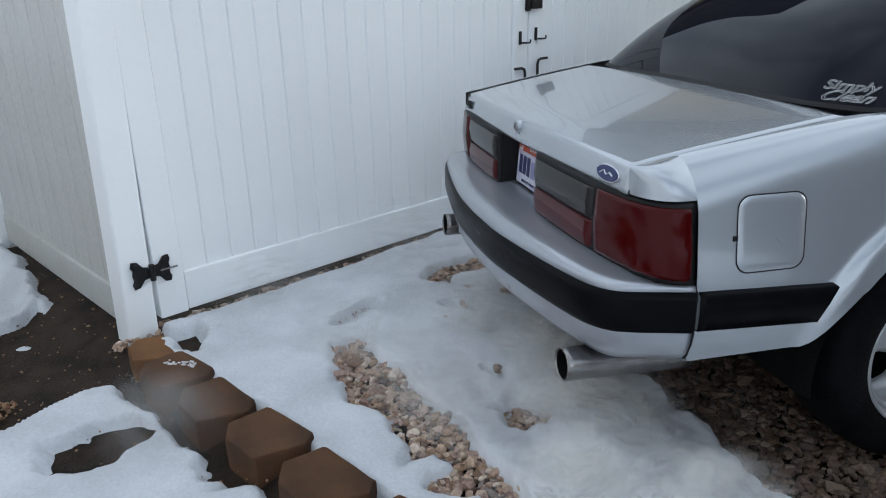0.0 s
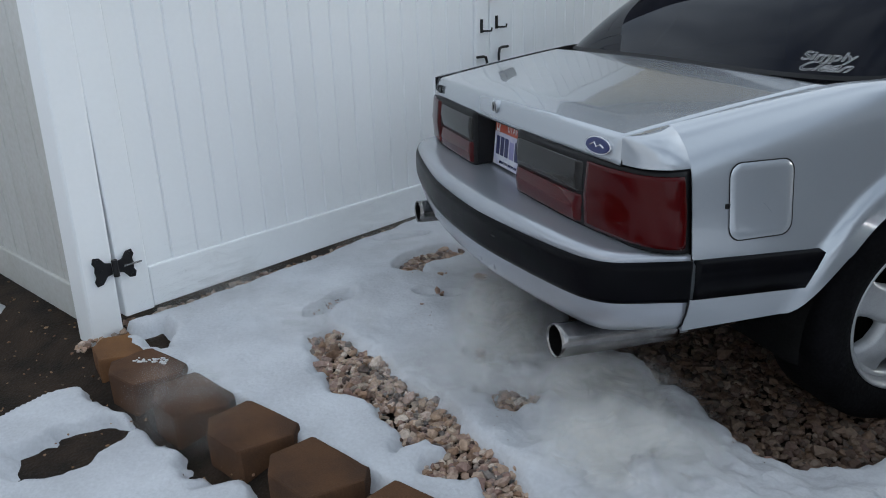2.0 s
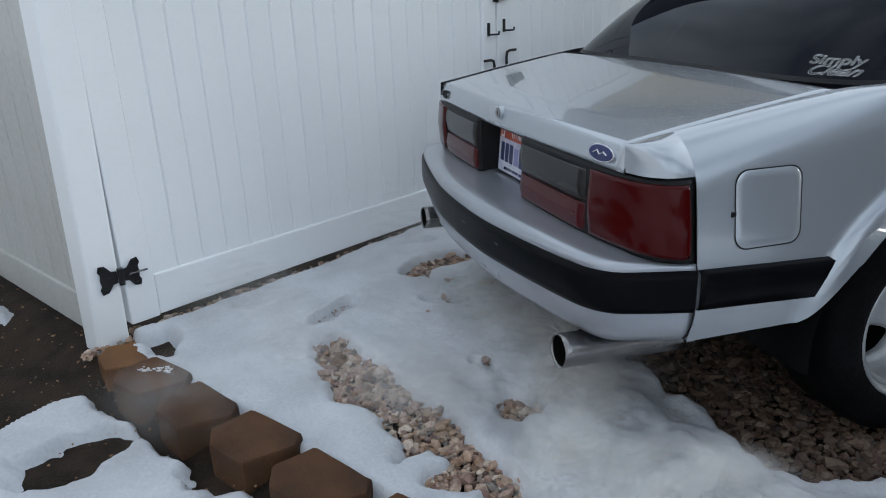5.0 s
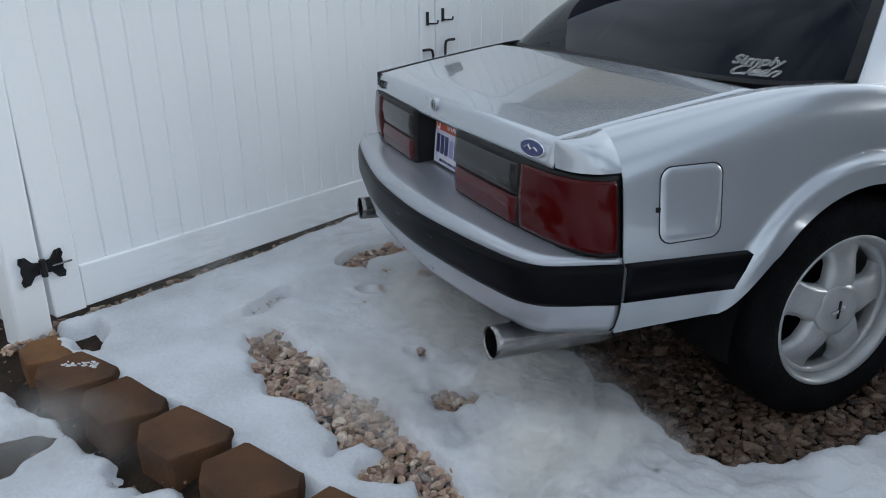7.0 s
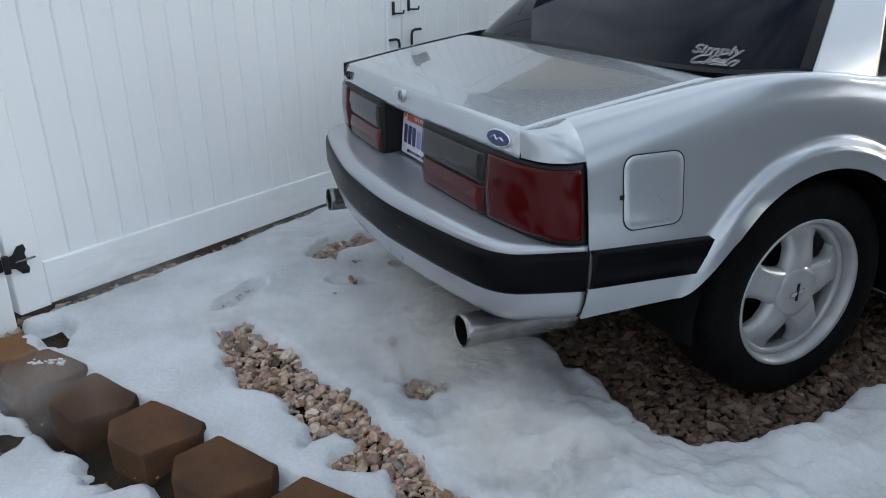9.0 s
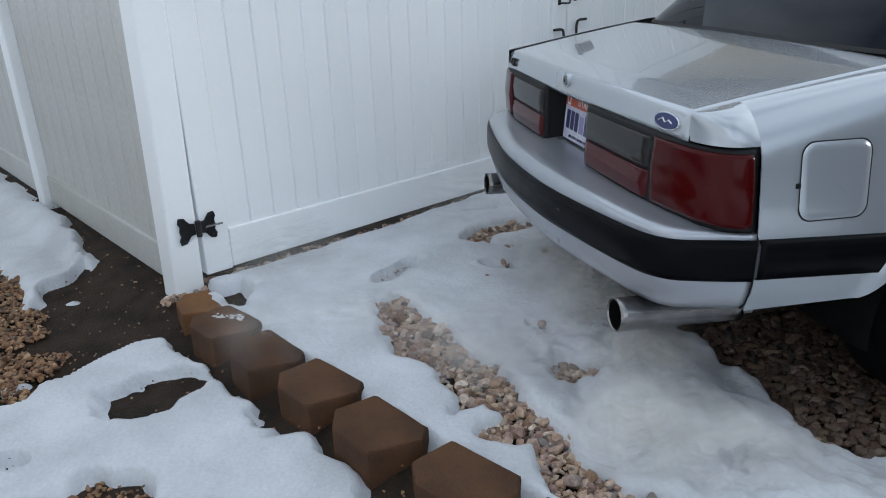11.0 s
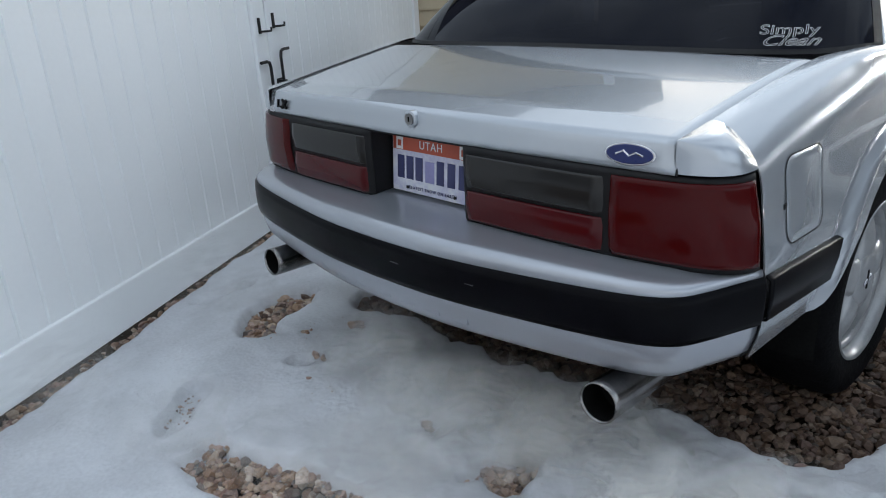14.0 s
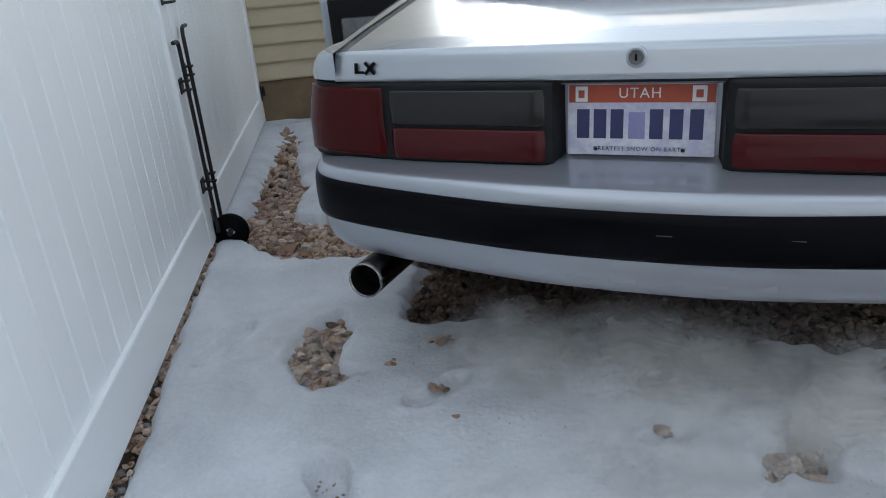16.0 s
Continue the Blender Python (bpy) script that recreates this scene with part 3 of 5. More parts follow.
GATE_OUT = Vector((GATE_WAY.y, -GATE_WAY.x))
FENCE_OUT = Vector((FENCE_WAY.y * -1, FENCE_WAY.x))
if FENCE_OUT.y > 0:
    FENCE_OUT = -FENCE_OUT
LEAF, TOP, BOARD = 2.24, 1.83, 0.111
gate_m = along(GATE_AT, GATE_WAY, GATE_OUT)
fence_m = along((-0.642, -1.229), FENCE_WAY, FENCE_OUT)


def board_mesh(name, wide, z0, z1, mat):
    """One tongue-and-groove board with eased edges."""
    bm = bmesh.new()
    g, d = 0.006, 0.008
    row = [(0, -d), (g, 0), (wide - g, 0), (wide, -d), (wide, -0.022), (0, -0.022)]
    sheet([[(x, y, z) for x, y in row] for z in (z0, z1)], bm, closed=True)
    me = bpy.data.meshes.new(name)
    bmesh.ops.recalc_face_normals(bm, faces=bm.faces)
    bm.to_mesh(me)
    bm.free()
    me.materials.append(mat)
    return me


def piece(name, me, parent, m):
    ob = new(name, me)
    ob.parent, ob.matrix_basis = parent, m
    return ob


def attach(ob, thing):
    """Hangs a built group under its thing and keeps its place."""
    m = ob.matrix_basis.copy()
    ob.parent, ob.matrix_basis = thing, thing.matrix_basis.inverted() @ m
    return ob


fence = empty("fence", fence_m)
tagged(fence, "weathered white vinyl privacy fence along the snowy yard, shade painted into its panels", "fence")


def gate_leaf(at, LEAF):
    leaf = empty("gate_leaf", gate_m @ pose(at, 0, 0))
    tagged(leaf, "closed white vinyl privacy gate leaf with vertical tongue-and-groove boards", "gate", "double gate")
    stile = 0.115
    for name, lo, hi in (("stile", (0, -0.045, 0.055), (stile, 0.012, TOP)), ("stile", (LEAF - stile, -0.045, 0.055), (LEAF, 0.012, TOP)), ("bottom_rail", (stile + 0.001, -0.043, 0.06), (LEAF - stile - 0.001, 0.010, 0.225)), ("top_rail", (stile + 0.001, -0.043, TOP - 0.15), (LEAF - stile - 0.001, 0.010, TOP))):
        part(name, boxed(lo, hi, 0.006), VINYL, leaf)
    count = int((LEAF - 2 * stile) / BOARD)
    wide = (LEAF - 2 * stile) / count
    me = board_mesh("board", wide, 0.215, TOP - 0.14, VINYL)
    for k in range(count):
        piece("board", me, leaf, pose(stile + k * wide, -0.004, 0))
    return leaf


leaf_a = gate_leaf(0.0, LEAF)
leaf_b = gate_leaf(LEAF + 0.012, 2.37)


def fence_post(m, label="white vinyl fence post with a flat face"):
    post = empty("fence_post", m)
    part("shaft", boxed((-0.056, -0.063, -0.1), (0.063, 0.063, TOP + 0.06), 0.009), VINYL, post)
    bm = boxed((-0.072, -0.072, TOP + 0.06), (0.072, 0.072, TOP + 0.08), 0.004)
    tip = bmesh.ops.create_cone(bm, segments=4, radius1=0.09, radius2=0.005, depth=0.05, cap_ends=True)["verts"]
    bmesh.ops.transform(bm, matrix=Matrix.Translation((0, 0, TOP + 0.105)) @ Matrix.Rotation(radians(45), 4, "Z"), verts=tip)
    part("cap", bm, VINYL, post)
    return attach(post, fence)


POSTS = [0.0, 1.72, 3.9, 6.1, 8.4]
corner = gate_m @ pose(-0.082, -0.05, 0, 0, 1.4, 0)
fence_post(corner, "white vinyl corner post that carries the gate hinges")
for d in POSTS[1:]:
    fence_post(fence_m @ pose(d, 0, 0))
for k, (a, b) in enumerate(zip(POSTS, POSTS[1:])):
    a, b = a + 0.063, b - 0.063
    panel = empty("fence_panel", fence_m @ pose(a, 0, 0))
    attach(panel, fence)
    part("bottom_rail", boxed((0, -0.025, 0.02), (b - a, 0.025, 0.17), 0.006), VINYL_SHADED_STAINED, panel)
    part("top_rail", boxed((0, -0.025, TOP - 0.14), (b - a, 0.025, TOP), 0.006), VINYL_SHADED_STAINED, panel)
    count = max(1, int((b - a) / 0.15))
    me = board_mesh("board", (b - a) / count, 0.165, TOP - 0.135, VINYL_SHADED_STAINED)
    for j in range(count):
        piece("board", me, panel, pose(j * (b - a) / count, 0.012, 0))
cross_m = along((fence_m @ Vector((8.4, -0.06, 0)))[:2], FENCE_OUT, -FENCE_WAY)
cross = empty("fence_panel", cross_m)
attach(cross, fence)
part("bottom_rail", boxed((0, -0.025, 0.02), (6, 0.025, 0.17), 0.006), VINYL, cross)
me = board_mesh("board", 0.15, 0.165, TOP, VINYL)
for j in range(40):
    piece("board", me, cross, pose(j * 0.15, 0.012, 0))


# hinges, latch, hooks and drop rods
def hinge(m, leaf):
    h = attach(empty("gate_hinge", m), leaf)
    h["label"] = "black steel butterfly hinge"
    wing = [(0.010, -0.022), (0.03, -0.026), (0.05, -0.052), (0.072, -0.055), (0.078, -0.035), (0.070, -0.02), (0.074, 0), (0.070, 0.02), (0.078, 0.035), (0.072, 0.055), (0.05, 0.052), (0.03, 0.026), (0.010, 0.022)]
    for name, s in (("post_wing", -1), ("gate_wing", 1)):
        part(name, prism([(x * s, z) for x, z in wing], 0.006, None, 0.0015), BLACK_METAL, h)
        for x, z in ((0.06, 0.042), (0.06, -0.042), (0.045, 0)):
            part("screw", tube([(x * s, 0.005, z), (x * s, 0.011, z)], 0.006, 8), BLACK_METAL, h)
    part("barrel", tube([(0, 0.012, -0.032), (0, 0.012, 0.032)], 0.011, 12), BLACK_METAL, h)
    part("tension_pin", tube([(0.03, 0.012, 0.0), (0.10, 0.012, 0.0)], 0.004, 8), STEEL, h)
    return h


hinge(gate_m @ pose(-0.012, 0.014, 0.262), leaf_a)
hinge(gate_m @ pose(-0.012, 0.014, 1.55), leaf_a)
hinge(gate_m @ pose(LEAF + 2.41, 0.014, 0.262), leaf_b)
SEAM = LEAF + 0.006


def drop_rod(x, top, side):
    rod = attach(empty("drop_rod", gate_m @ pose(x, 0.035, 0)), leaf_a if side < 0 else leaf_b)
    rod["label"] = "black steel drop rod with bent handle"
    part("rod", tube([(side * 0.085, 0.0, top), (side * 0.03, 0, top), (side * 0.008, 0, top - 0.006), (0, 0, top - 0.03), (0, 0, 0.10)], 0.0075, 10), BLACK_METAL, rod)
    for z in (top - 0.16, 0.30):
        part("bracket", boxed((-0.03, -0.023, z - 0.028), (0.03, -0.018, z + 0.028), 0.002), BLACK_METAL, rod)
        part("keeper", boxed((-0.014, -0.02, z - 0.02), (0.014, 0.013, z - 0.012), 0.002), BLACK_METAL, rod)
        part("keeper", boxed((-0.014, -0.02, z + 0.012), (0.014, 0.013, z + 0.020), 0.002), BLACK_METAL, rod)
    return rod


drop_rod(SEAM - 0.055, 0.845, -1)
drop_rod(SEAM + 0.055, 0.885, 1)


def hook(x, z):
    h = attach(empty("gate_hook", gate_m @ pose(x, 0.013, z)), leaf_a if x < SEAM else leaf_b)
    h["label"] = "small black steel hook"
    part("plate", boxed((-0.011, 0, -0.035), (0.011, 0.005, 0.035), 0.0015), BLACK_METAL, h)
    part("arm", tube([(0, 0.004, -0.026), (0.02, 0.03, -0.026), (0.048, 0.034, -0.026), (0.052, 0.034, -0.010)], 0.005, 8), BLACK_METAL, h)


hook(SEAM - 0.075, 1.005)
hook(SEAM + 0.06, 1.02)
latch = attach(empty("gate_latch", gate_m @ pose(SEAM, 0.013, 1.20)), leaf_b)
latch["label"] = "black gate latch"
part("case", boxed((-0.005, 0, -0.045), (0.085, 0.028, 0.045), 0.005), BLACK_PLASTIC, latch)
part("strike", boxed((-0.035, 0, -0.055), (-0.008, 0.02, 0.055), 0.003), BLACK_PLASTIC, latch)
wheel_g = attach(empty("support_wheel", gate_m @ pose(SEAM + 0.01, 0.07, 0.075)), leaf_a)
wheel_g["label"] = "small black support wheel"
part("tyre", lathe([(0.02, -0.02), (0.066, -0.02), (0.075, -0.01), (0.075, 0.01), (0.066, 0.02), (0.02, 0.02)], 24), TYRE, wheel_g, smooth=True)
part("fork", boxed((-0.028, -0.065, 0.0), (0.028, -0.058, 0.11), 0.003), BLACK_METAL, wheel_g)
part("axle", tube([(-0.03, 0, 0), (0.03, 0, 0)], 0.012, 10), BLACK_METAL, wheel_g)

# Unseen wall, added to keep sky light off the rear-facing surfaces.
tagged(part("unseen_wall", boxed((-3.2, -5.5, -0.3), (9.0, -5.1, 6.0)), GREY_STUCCO), "plain grey unseen wall, added behind the camera to cut light", "wall", kind="structure")

# ---- house beyond the gate ----
HOUSE_AT = GATE_AT + GATE_WAY * (LEAF + 2.42)
house_m = along(HOUSE_AT, (-FENCE_WAY).normalized(), GATE_WAY * -1)
house = empty("house", house_m)
tagged(house, "tan lap-sided house with a brown foundation", "house")
part("wall", boxed((-3.4, -5.0, 0.0), (1.25, -0.03, 2.7)), SIDING, house)
part("foundation", boxed((-3.42, -5.0, -0.3), (1.27, -0.005, 0.33), 0.01), HOUSE_BASE, house)
bm = bmesh.new()
sheet([[(-3.4, 0.0, 0), (1.25, 0.0, 0)], [(-3.4, 0.004, 0.012), (1.25, 0.004, 0.012)], [(-3.4, -0.016, 0.125), (1.25, -0.016, 0.125)], [(-3.4, -0.03, 0.125), (1.25, -0.03, 0.125)], [(-3.4, -0.03, 0), (1.25, -0.03, 0)]], bm)
me = bpy.data.meshes.new("siding_board")
bmesh.ops.recalc_face_normals(bm, faces=bm.faces)
bm.to_mesh(me)
bm.free()
me.materials.append(SIDING)
for k in range(19):
    piece("siding_board", me, house, pose(0, 0.014, 0.33 + k * 0.122))
part("corner_trim", boxed((1.25, -0.12, 0.33), (1.33, 0.02, 2.7), 0.004), VINYL, house)
roof = part("roof", prism([(-3.9, 2.7), (1.7, 2.7), (1.7, 2.85), (-1.1, 4.0), (-3.9, 2.9)], -5.4, pose(0, 0.4, 0)), ROOF, house)


# ---- the silver coupe ----
car = empty("coupe")
tagged(car, "silver two-door notchback coupe with black trim parked on gravel", "car")
WHEEL_Y, FRONT_Y, WHEEL_Z = 1.01, 3.56, 0.332
ARCH_R, ARCH_Z = 0.398, 0.31

DECK = [(0.14, 0.862), (0.183, 0.868), (0.4, 0.905), (0.69, 0.948), (0.85, 0.958), (1.0, 0.951), (1.25, 0.924), (2.4, 0.905), (2.8, 0.93), (3.4, 0.89), (4.1, 0.82), (4.4, 0.76)]
INNER = [(0.14, 0.70), (0.183, 0.704), (0.69, 0.728), (0.80, 0.76), (1.0, 0.785), (1.25, 0.785), (2.5, 0.785), (2.8, 0.74), (4.1, 0.68), (4.4, 0.62)]
WIDE = [(0.26, 0.838), (0.6, 0.846), (1.0, 0.855), (1.6, 0.862), (2.6, 0.862), (3.6, 0.85), (4.1, 0.82), (4.4, 0.76)]


def plan(points, count):
    """Points spaced evenly along a smooth line through the given ones."""
    pts = [Vector(p) for p in points]
    fine = []
    for i in range(len(pts) - 1):
        p0, p1, p2, p3 = pts[max(i - 1, 0)], pts[i], pts[i + 1], pts[min(i + 2, len(pts) - 1)]
        for k in range(12):
            t = k / 12
            fine.append(0.5 * (2 * p1 + (p2 - p0) * t + (2 * p0 - 5 * p1 + 4 * p2 - p3) * t * t + (3 * p1 - p0 - 3 * p2 + p3) * t**3))
    fine.append(pts[-1])
    run = [0.0]
    for a, b in zip(fine, fine[1:]):
        run.append(run[-1] + (b - a).length)
    out = []
    for k in range(count):
        d = run[-1] * k / (count - 1)
        i = max(j for j in range(len(run)) if run[j] <= d + 1e-9)
        i = min(i, len(run) - 2)
        t = (d - run[i]) / max(run[i + 1] - run[i], 1e-9)
        out.append(fine[i].lerp(fine[i + 1], t))
    return out


def flare(y, z):
    """How far the arch lip stands out."""
    out = 0.0
    for yc in (WHEEL_Y, FRONT_Y):
        r = math.hypot(y - yc, z - ARCH_Z)
        if z > 0.3 and r < 0.478:
            t = min(1, max(0, (0.478 - r) / 0.03))
            out += 0.022 * t * t * (3 - 2 * t)
    return out


def bottom_line(y):
    low = 0.412 if y < 1.0 else 0.26
    for yc in (WHEEL_Y, FRONT_Y):
        d = ARCH_R**2 - (y - yc) ** 2
        if d > 0:
            low = max(low, ARCH_Z + math.sqrt(d))
    if 0.555 < y < 0.70:
        low = max(low, 0.412 + (y - 0.555) * 1.05)
    return low


def side_column(y, s, rows=26, floor=None):
    zd, xi, w = curve_at(DECK, y), curve_at(INNER, y), curve_at(WIDE, y)
    b, room = min(1, max(0, (y - 0.2) / 0.5)), w - 0.03 - xi
    pts = [(xi, zd), (xi + (0.12 + 0.22 * b) * room, zd - 0.001), (xi + (0.40 + 0.2 * b) * room, zd - 0.014 + 0.004 * b), (xi + (0.74 + 0.12 * b) * room, zd - 0.045), (w - 0.030, zd - 0.088), (w - 0.019, 0.735), (w - 0.004, 0.62), (w, 0.57), (w - 0.002, 0.48), (w - 0.016, 0.42), (w - 0.05, 0.30), (w - 0.09, 0.24)]
    line = plan(pts, 90)
    stop = floor if floor is not None else bottom_line(y)
    last = 89.0
    for k in range(89):
        if line[k][1] >= stop > line[k + 1][1]:
            last = k + (line[k][1] - stop) / (line[k][1] - line[k + 1][1])
            break
    out = []
    for k in range(rows):
        f = min(k / (rows - 1) * last, 88.9999)
        p = line[int(f)].lerp(line[int(f) + 1], f - int(f))
        out.append((s * (p[0] + flare(y, p[1])), y, p[1]))
    return out


def body_panel(name, y0, y1, s, step=0.018, floor=None, label=""):
    count = max(3, int((y1 - y0) / step))
    rows = [side_column(y0 + (y1 - y0) * k / count, s, floor=floor) for k in range(count + 1)]
    return thicken(part(name, sheet(rows), SILVER, car, label, smooth=True), 0.003, 0, False)


# rear corner caps above the lamps
CORNER = [(0.7005, 0.150), (0.737, 0.157), (0.774, 0.176), (0.797, 0.205), (0.8045, 0.235), (0.806, 0.2615)]
for s in (1, -1):
    ref = [q for q in side_column(0.262, 1, 40, 0.802)]
    x_in, x_out, z_top = ref[0][0], max(q[0] for q in ref), ref[0][2]
    rows = []
    for k, p in enumerate(plan(CORNER, 16)):
        t = k / 15
        inner = Vector((0.7005 + 0.0065 * t, 0.150 + 0.112 * t))
        end = Vector((p[0] + (x_out - CORNER[-1][0]) * t, p[1] + 0.0005 * t))
        zt = curve_at(DECK, max(inner[1], 0.15))
        row = []
        for n, q in enumerate(ref):
            a = 0.5 * math.pi * n / (len(ref) - 1)
            fx = math.sin(a) ** 0.5 * (1 - t * t) + (q[0] - x_in) / (x_out - x_in) * t * t
            fz = max(0.0, math.cos(a)) ** 0.5 * (1 - t * t) + (q[2] - 0.802) / (z_top - 0.802) * t * t
            c = inner.lerp(end, fx)
            row.append((s * c[0], c[1], 0.802 + fz * (zt - 0.802)))
        rows.append(row)
    thicken(part("rear_corner", sheet(rows), SILVER, car, smooth=True), 0.003, 0, False)
    body_panel("quarter_panel", 0.262, 1.28, s, 0.014)
    if s == 1:
        body_panel("door", 1.284, 2.47, s, 0.05)
    body_panel("front_fender", 2.474, 4.38, s, 0.03)
    part("sill", boxed((s * 0.70, 1.45, 0.22), (s * 0.825, 3.2, 0.30), 0.02), SILVER, car)
    for yc in (WHEEL_Y, FRONT_Y):
        bm = bmesh.new()
        ang = [radians(a) for a in range(-8, 189, 7)]
        sheet([[(s * x, yc + r * math.cos(a), ARCH_Z + r * math.sin(a)) for a in ang] for x, r in ((0.835, ARCH_R - 0.004), (0.80, ARCH_R + 0.005), (0.5, ARCH_R), (0.49, 0.15))], bm)
        part("wheel_housing", bm, DARK_UNDER, car, smooth=True)

# fuel door on the near side
FUEL = dict(y0=0.358, y1=0.530, z0=0.630, z1=0.804)


def on_side(y, z, lift):
    col = side_column(y, 1, 60, 0.42)
    k = min(range(59), key=lambda n: abs(col[n][2] - z) if col[n][0] > 0.78 else 9)
    a, b = col[k], col[k + 1] if z < col[k][2] else col[k - 1]
    t = (z - a[2]) / (b[2] - a[2]) if abs(b[2] - a[2]) > 1e-6 else 0
    return (a[0] + (b[0] - a[0]) * t + lift, y, z)


def rounded(cy, cz, hy, hz, r, n=6):
    out = []
    for qy, qz, a0 in ((1, 1, 0), (-1, 1, 90), (-1, -1, 180), (1, -1, 270)):
        for k in range(n + 1):
            a = radians(a0 + 90 * k / n)
            out.append((cy + qy * (hy - r) + r * math.cos(a), cz + qz * (hz - r) + r * math.sin(a)))
    return out


cy, cz, hy, hz = (FUEL["y0"] + FUEL["y1"]) / 2, (FUEL["z0"] + FUEL["z1"]) / 2, 0.086, 0.088
bm = bmesh.new()
rows = [[on_side(*p, l) for p in rounded(cy, cz, hy - i, hz - i, 0.032)] for i, l in ((-0.0022, 0.003), (0.0005, 0.003))]
sheet(rows, bm, closed=True)
fuel_gap = part("fuel_door_gap", bm, BLACK_PLASTIC, car)
bm = bmesh.new()
rows = [[on_side(*p, l) for p in rounded(cy, cz, (hy - i) if hy > i else 0.001, hz - i, max(0.03 - i, 0.002))] for i, l in ((0.0, 0.002), (0.0015, 0.003), (0.02, 0.0032), (0.05, 0.0032), (0.0856, 0.0032))]
vs = sheet(rows, bm, closed=True)
part("fuel_door", bm, SILVER, car, smooth=True)
part("fuel_door_notch", boxed((0.818, 0.347, 0.704), (0.829, 0.360, 0.716), 0.002), BLACK_PLASTIC, car)

# black side moulding with a bright upper edge
for s in (1, -1):
    for y0, y1 in ((0.266, 0.69), (1.42, 2.46), (2.48, 3.16)):
        rows = []
        for k in range(25):
            y = y0 + (y1 - y0) * k / 24
            w = curve_at(WIDE, y)
            fall = 0.02 * min(1, max(0, (y - 0.26) / 0.5)) + (0.07 if y > 1.2 else 0)
            zt, zb = 0.596 - fall, 0.500 - fall
            rows.append([(s * (w + o), y - (0.055 * k / 24 * (1 - f) if y0 < 0.3 else 0), zb + (zt - zb) * f) for f, o in ((0, -0.002), (0.03, 0.010), (0.5, 0.013), (0.9, 0.011), (1.0, -0.002))])
        thicken(part("side_moulding", sheet(rows), BLACK_TRIM, car, smooth=True), 0.003, 0)

# trunk lid
rows = []
LID = [(0.0, 0.7985), (0.006, 0.825), (0.011, 0.846), (0.015, 0.856), (0.022, 0.862), (0.045, 0.867), (0.12, 0.880), (0.25, 0.902), (0.40, 0.925), (0.53, 0.944), (0.56, 0.946)]
for dy, z in [tuple(p) for p in plan(LID, 48)]:
    row = []
    for k in range(41):
        x = -0.7015 + 1.403 * k / 40
        t = x / 0.7
        grow = 1 + 0.035 * max(0, (dy - 0.03)) / 0.53
        y = 0.124 + 0.024 * t * t + dy * (1 - 0.02 * t * t)
        lift = 0.012 * (1 - t * t) * min(1, dy / 0.1) - 0.002 * (1 if dy > 0.03 else 0)
        row.append((x * grow, y, z + lift))
    rows.append(row)
thicken(part("trunk_lid", sheet(rows), SILVER, car, "silver trunk lid with a squared-off rear edge", smooth=True), 0.006, 0)
for s in (1, -1):
    line = [Vector(r[-1 if s == 1 else 0]) for r in rows]
    part("lid_gap", tube([p + Vector((s * 0.0025, 0, -0.0005 if s == 1 else -0.008)) for p in line], 0.0026 if s == 1 else 0.0014, 6), BLACK_PLASTIC, car, "dark gap beside the trunk lid")
rows = [[(x, 0.155 + 0.02 * (x / 0.7) ** 2 + dy, z) for x in np.linspace(-0.712, 0.712, 15)] for dy, z in ((0.02, 0.78), (0.03, 0.815), (0.06, 0.832), (0.2, 0.852), (0.40, 0.88), (0.58, 0.91))]
part("trunk_gutter", sheet(rows), SILVER, car)

# tail panel, lamps and plate
TAIL = [(0, 0.126), (0.3, 0.128), (0.55, 0.138), (0.70, 0.158), (0.762, 0.184), (0.793, 0.222), (0.802, 0.262)]
tail = plan(TAIL, 61)


def tail_strip(s, x0, end, z0, z1, lift, mat, name, parent, bulge=0.004, label=""):
    """A curved lens over the tail panel from x0 outwards to the share end of its run."""
    pts = [p for k, p in enumerate(tail) if p[0] >= x0 and k / 60 <= end]
    rows = []
    for f, o in ((0, -0.012), (0.0, -0.001), (0.06, 0.0), (0.5, bulge), (0.94, 0.0), (1, -0.001), (1, -0.012)):
        row = []
        for i, p in enumerate(pts):
            a, b = pts[max(i - 1, 0)], pts[min(i + 1, len(pts) - 1)]
            d = (b - a).normalized()
            nrm = Vector((d[1], -d[0]))
            rim = 0.010 if i in (0, len(pts) - 1) else 0
            q = p + nrm * (lift + o - rim)
            z = z0 + (z1 - z0) * f
            lean = 0.026 * (0.80 - z) / 0.18 * min(1, max(0, (p[0] - 0.70) / 0.09))
            row.append((s * (q[0] + lean), q[1], z))
        rows.append(row)
    return part(name, sheet(rows), mat, parent, label, smooth=True)


rows = [[(s * p[0], max(p[1] + 0.004, 0.21 if p[0] < 0.168 else 0), z) for s, pts in ((-1, tail[::-1]), (1, tail[1:])) for p in pts] for z in (0.60, 0.70, 0.803)]
part("tail_panel", sheet(rows), BLACK_PLASTIC, car, "black panel behind the lamps")
part("lid_underside", boxed((-0.17, 0.13, 0.792), (0.17, 0.21, 0.798)), BLACK_PLASTIC, car)
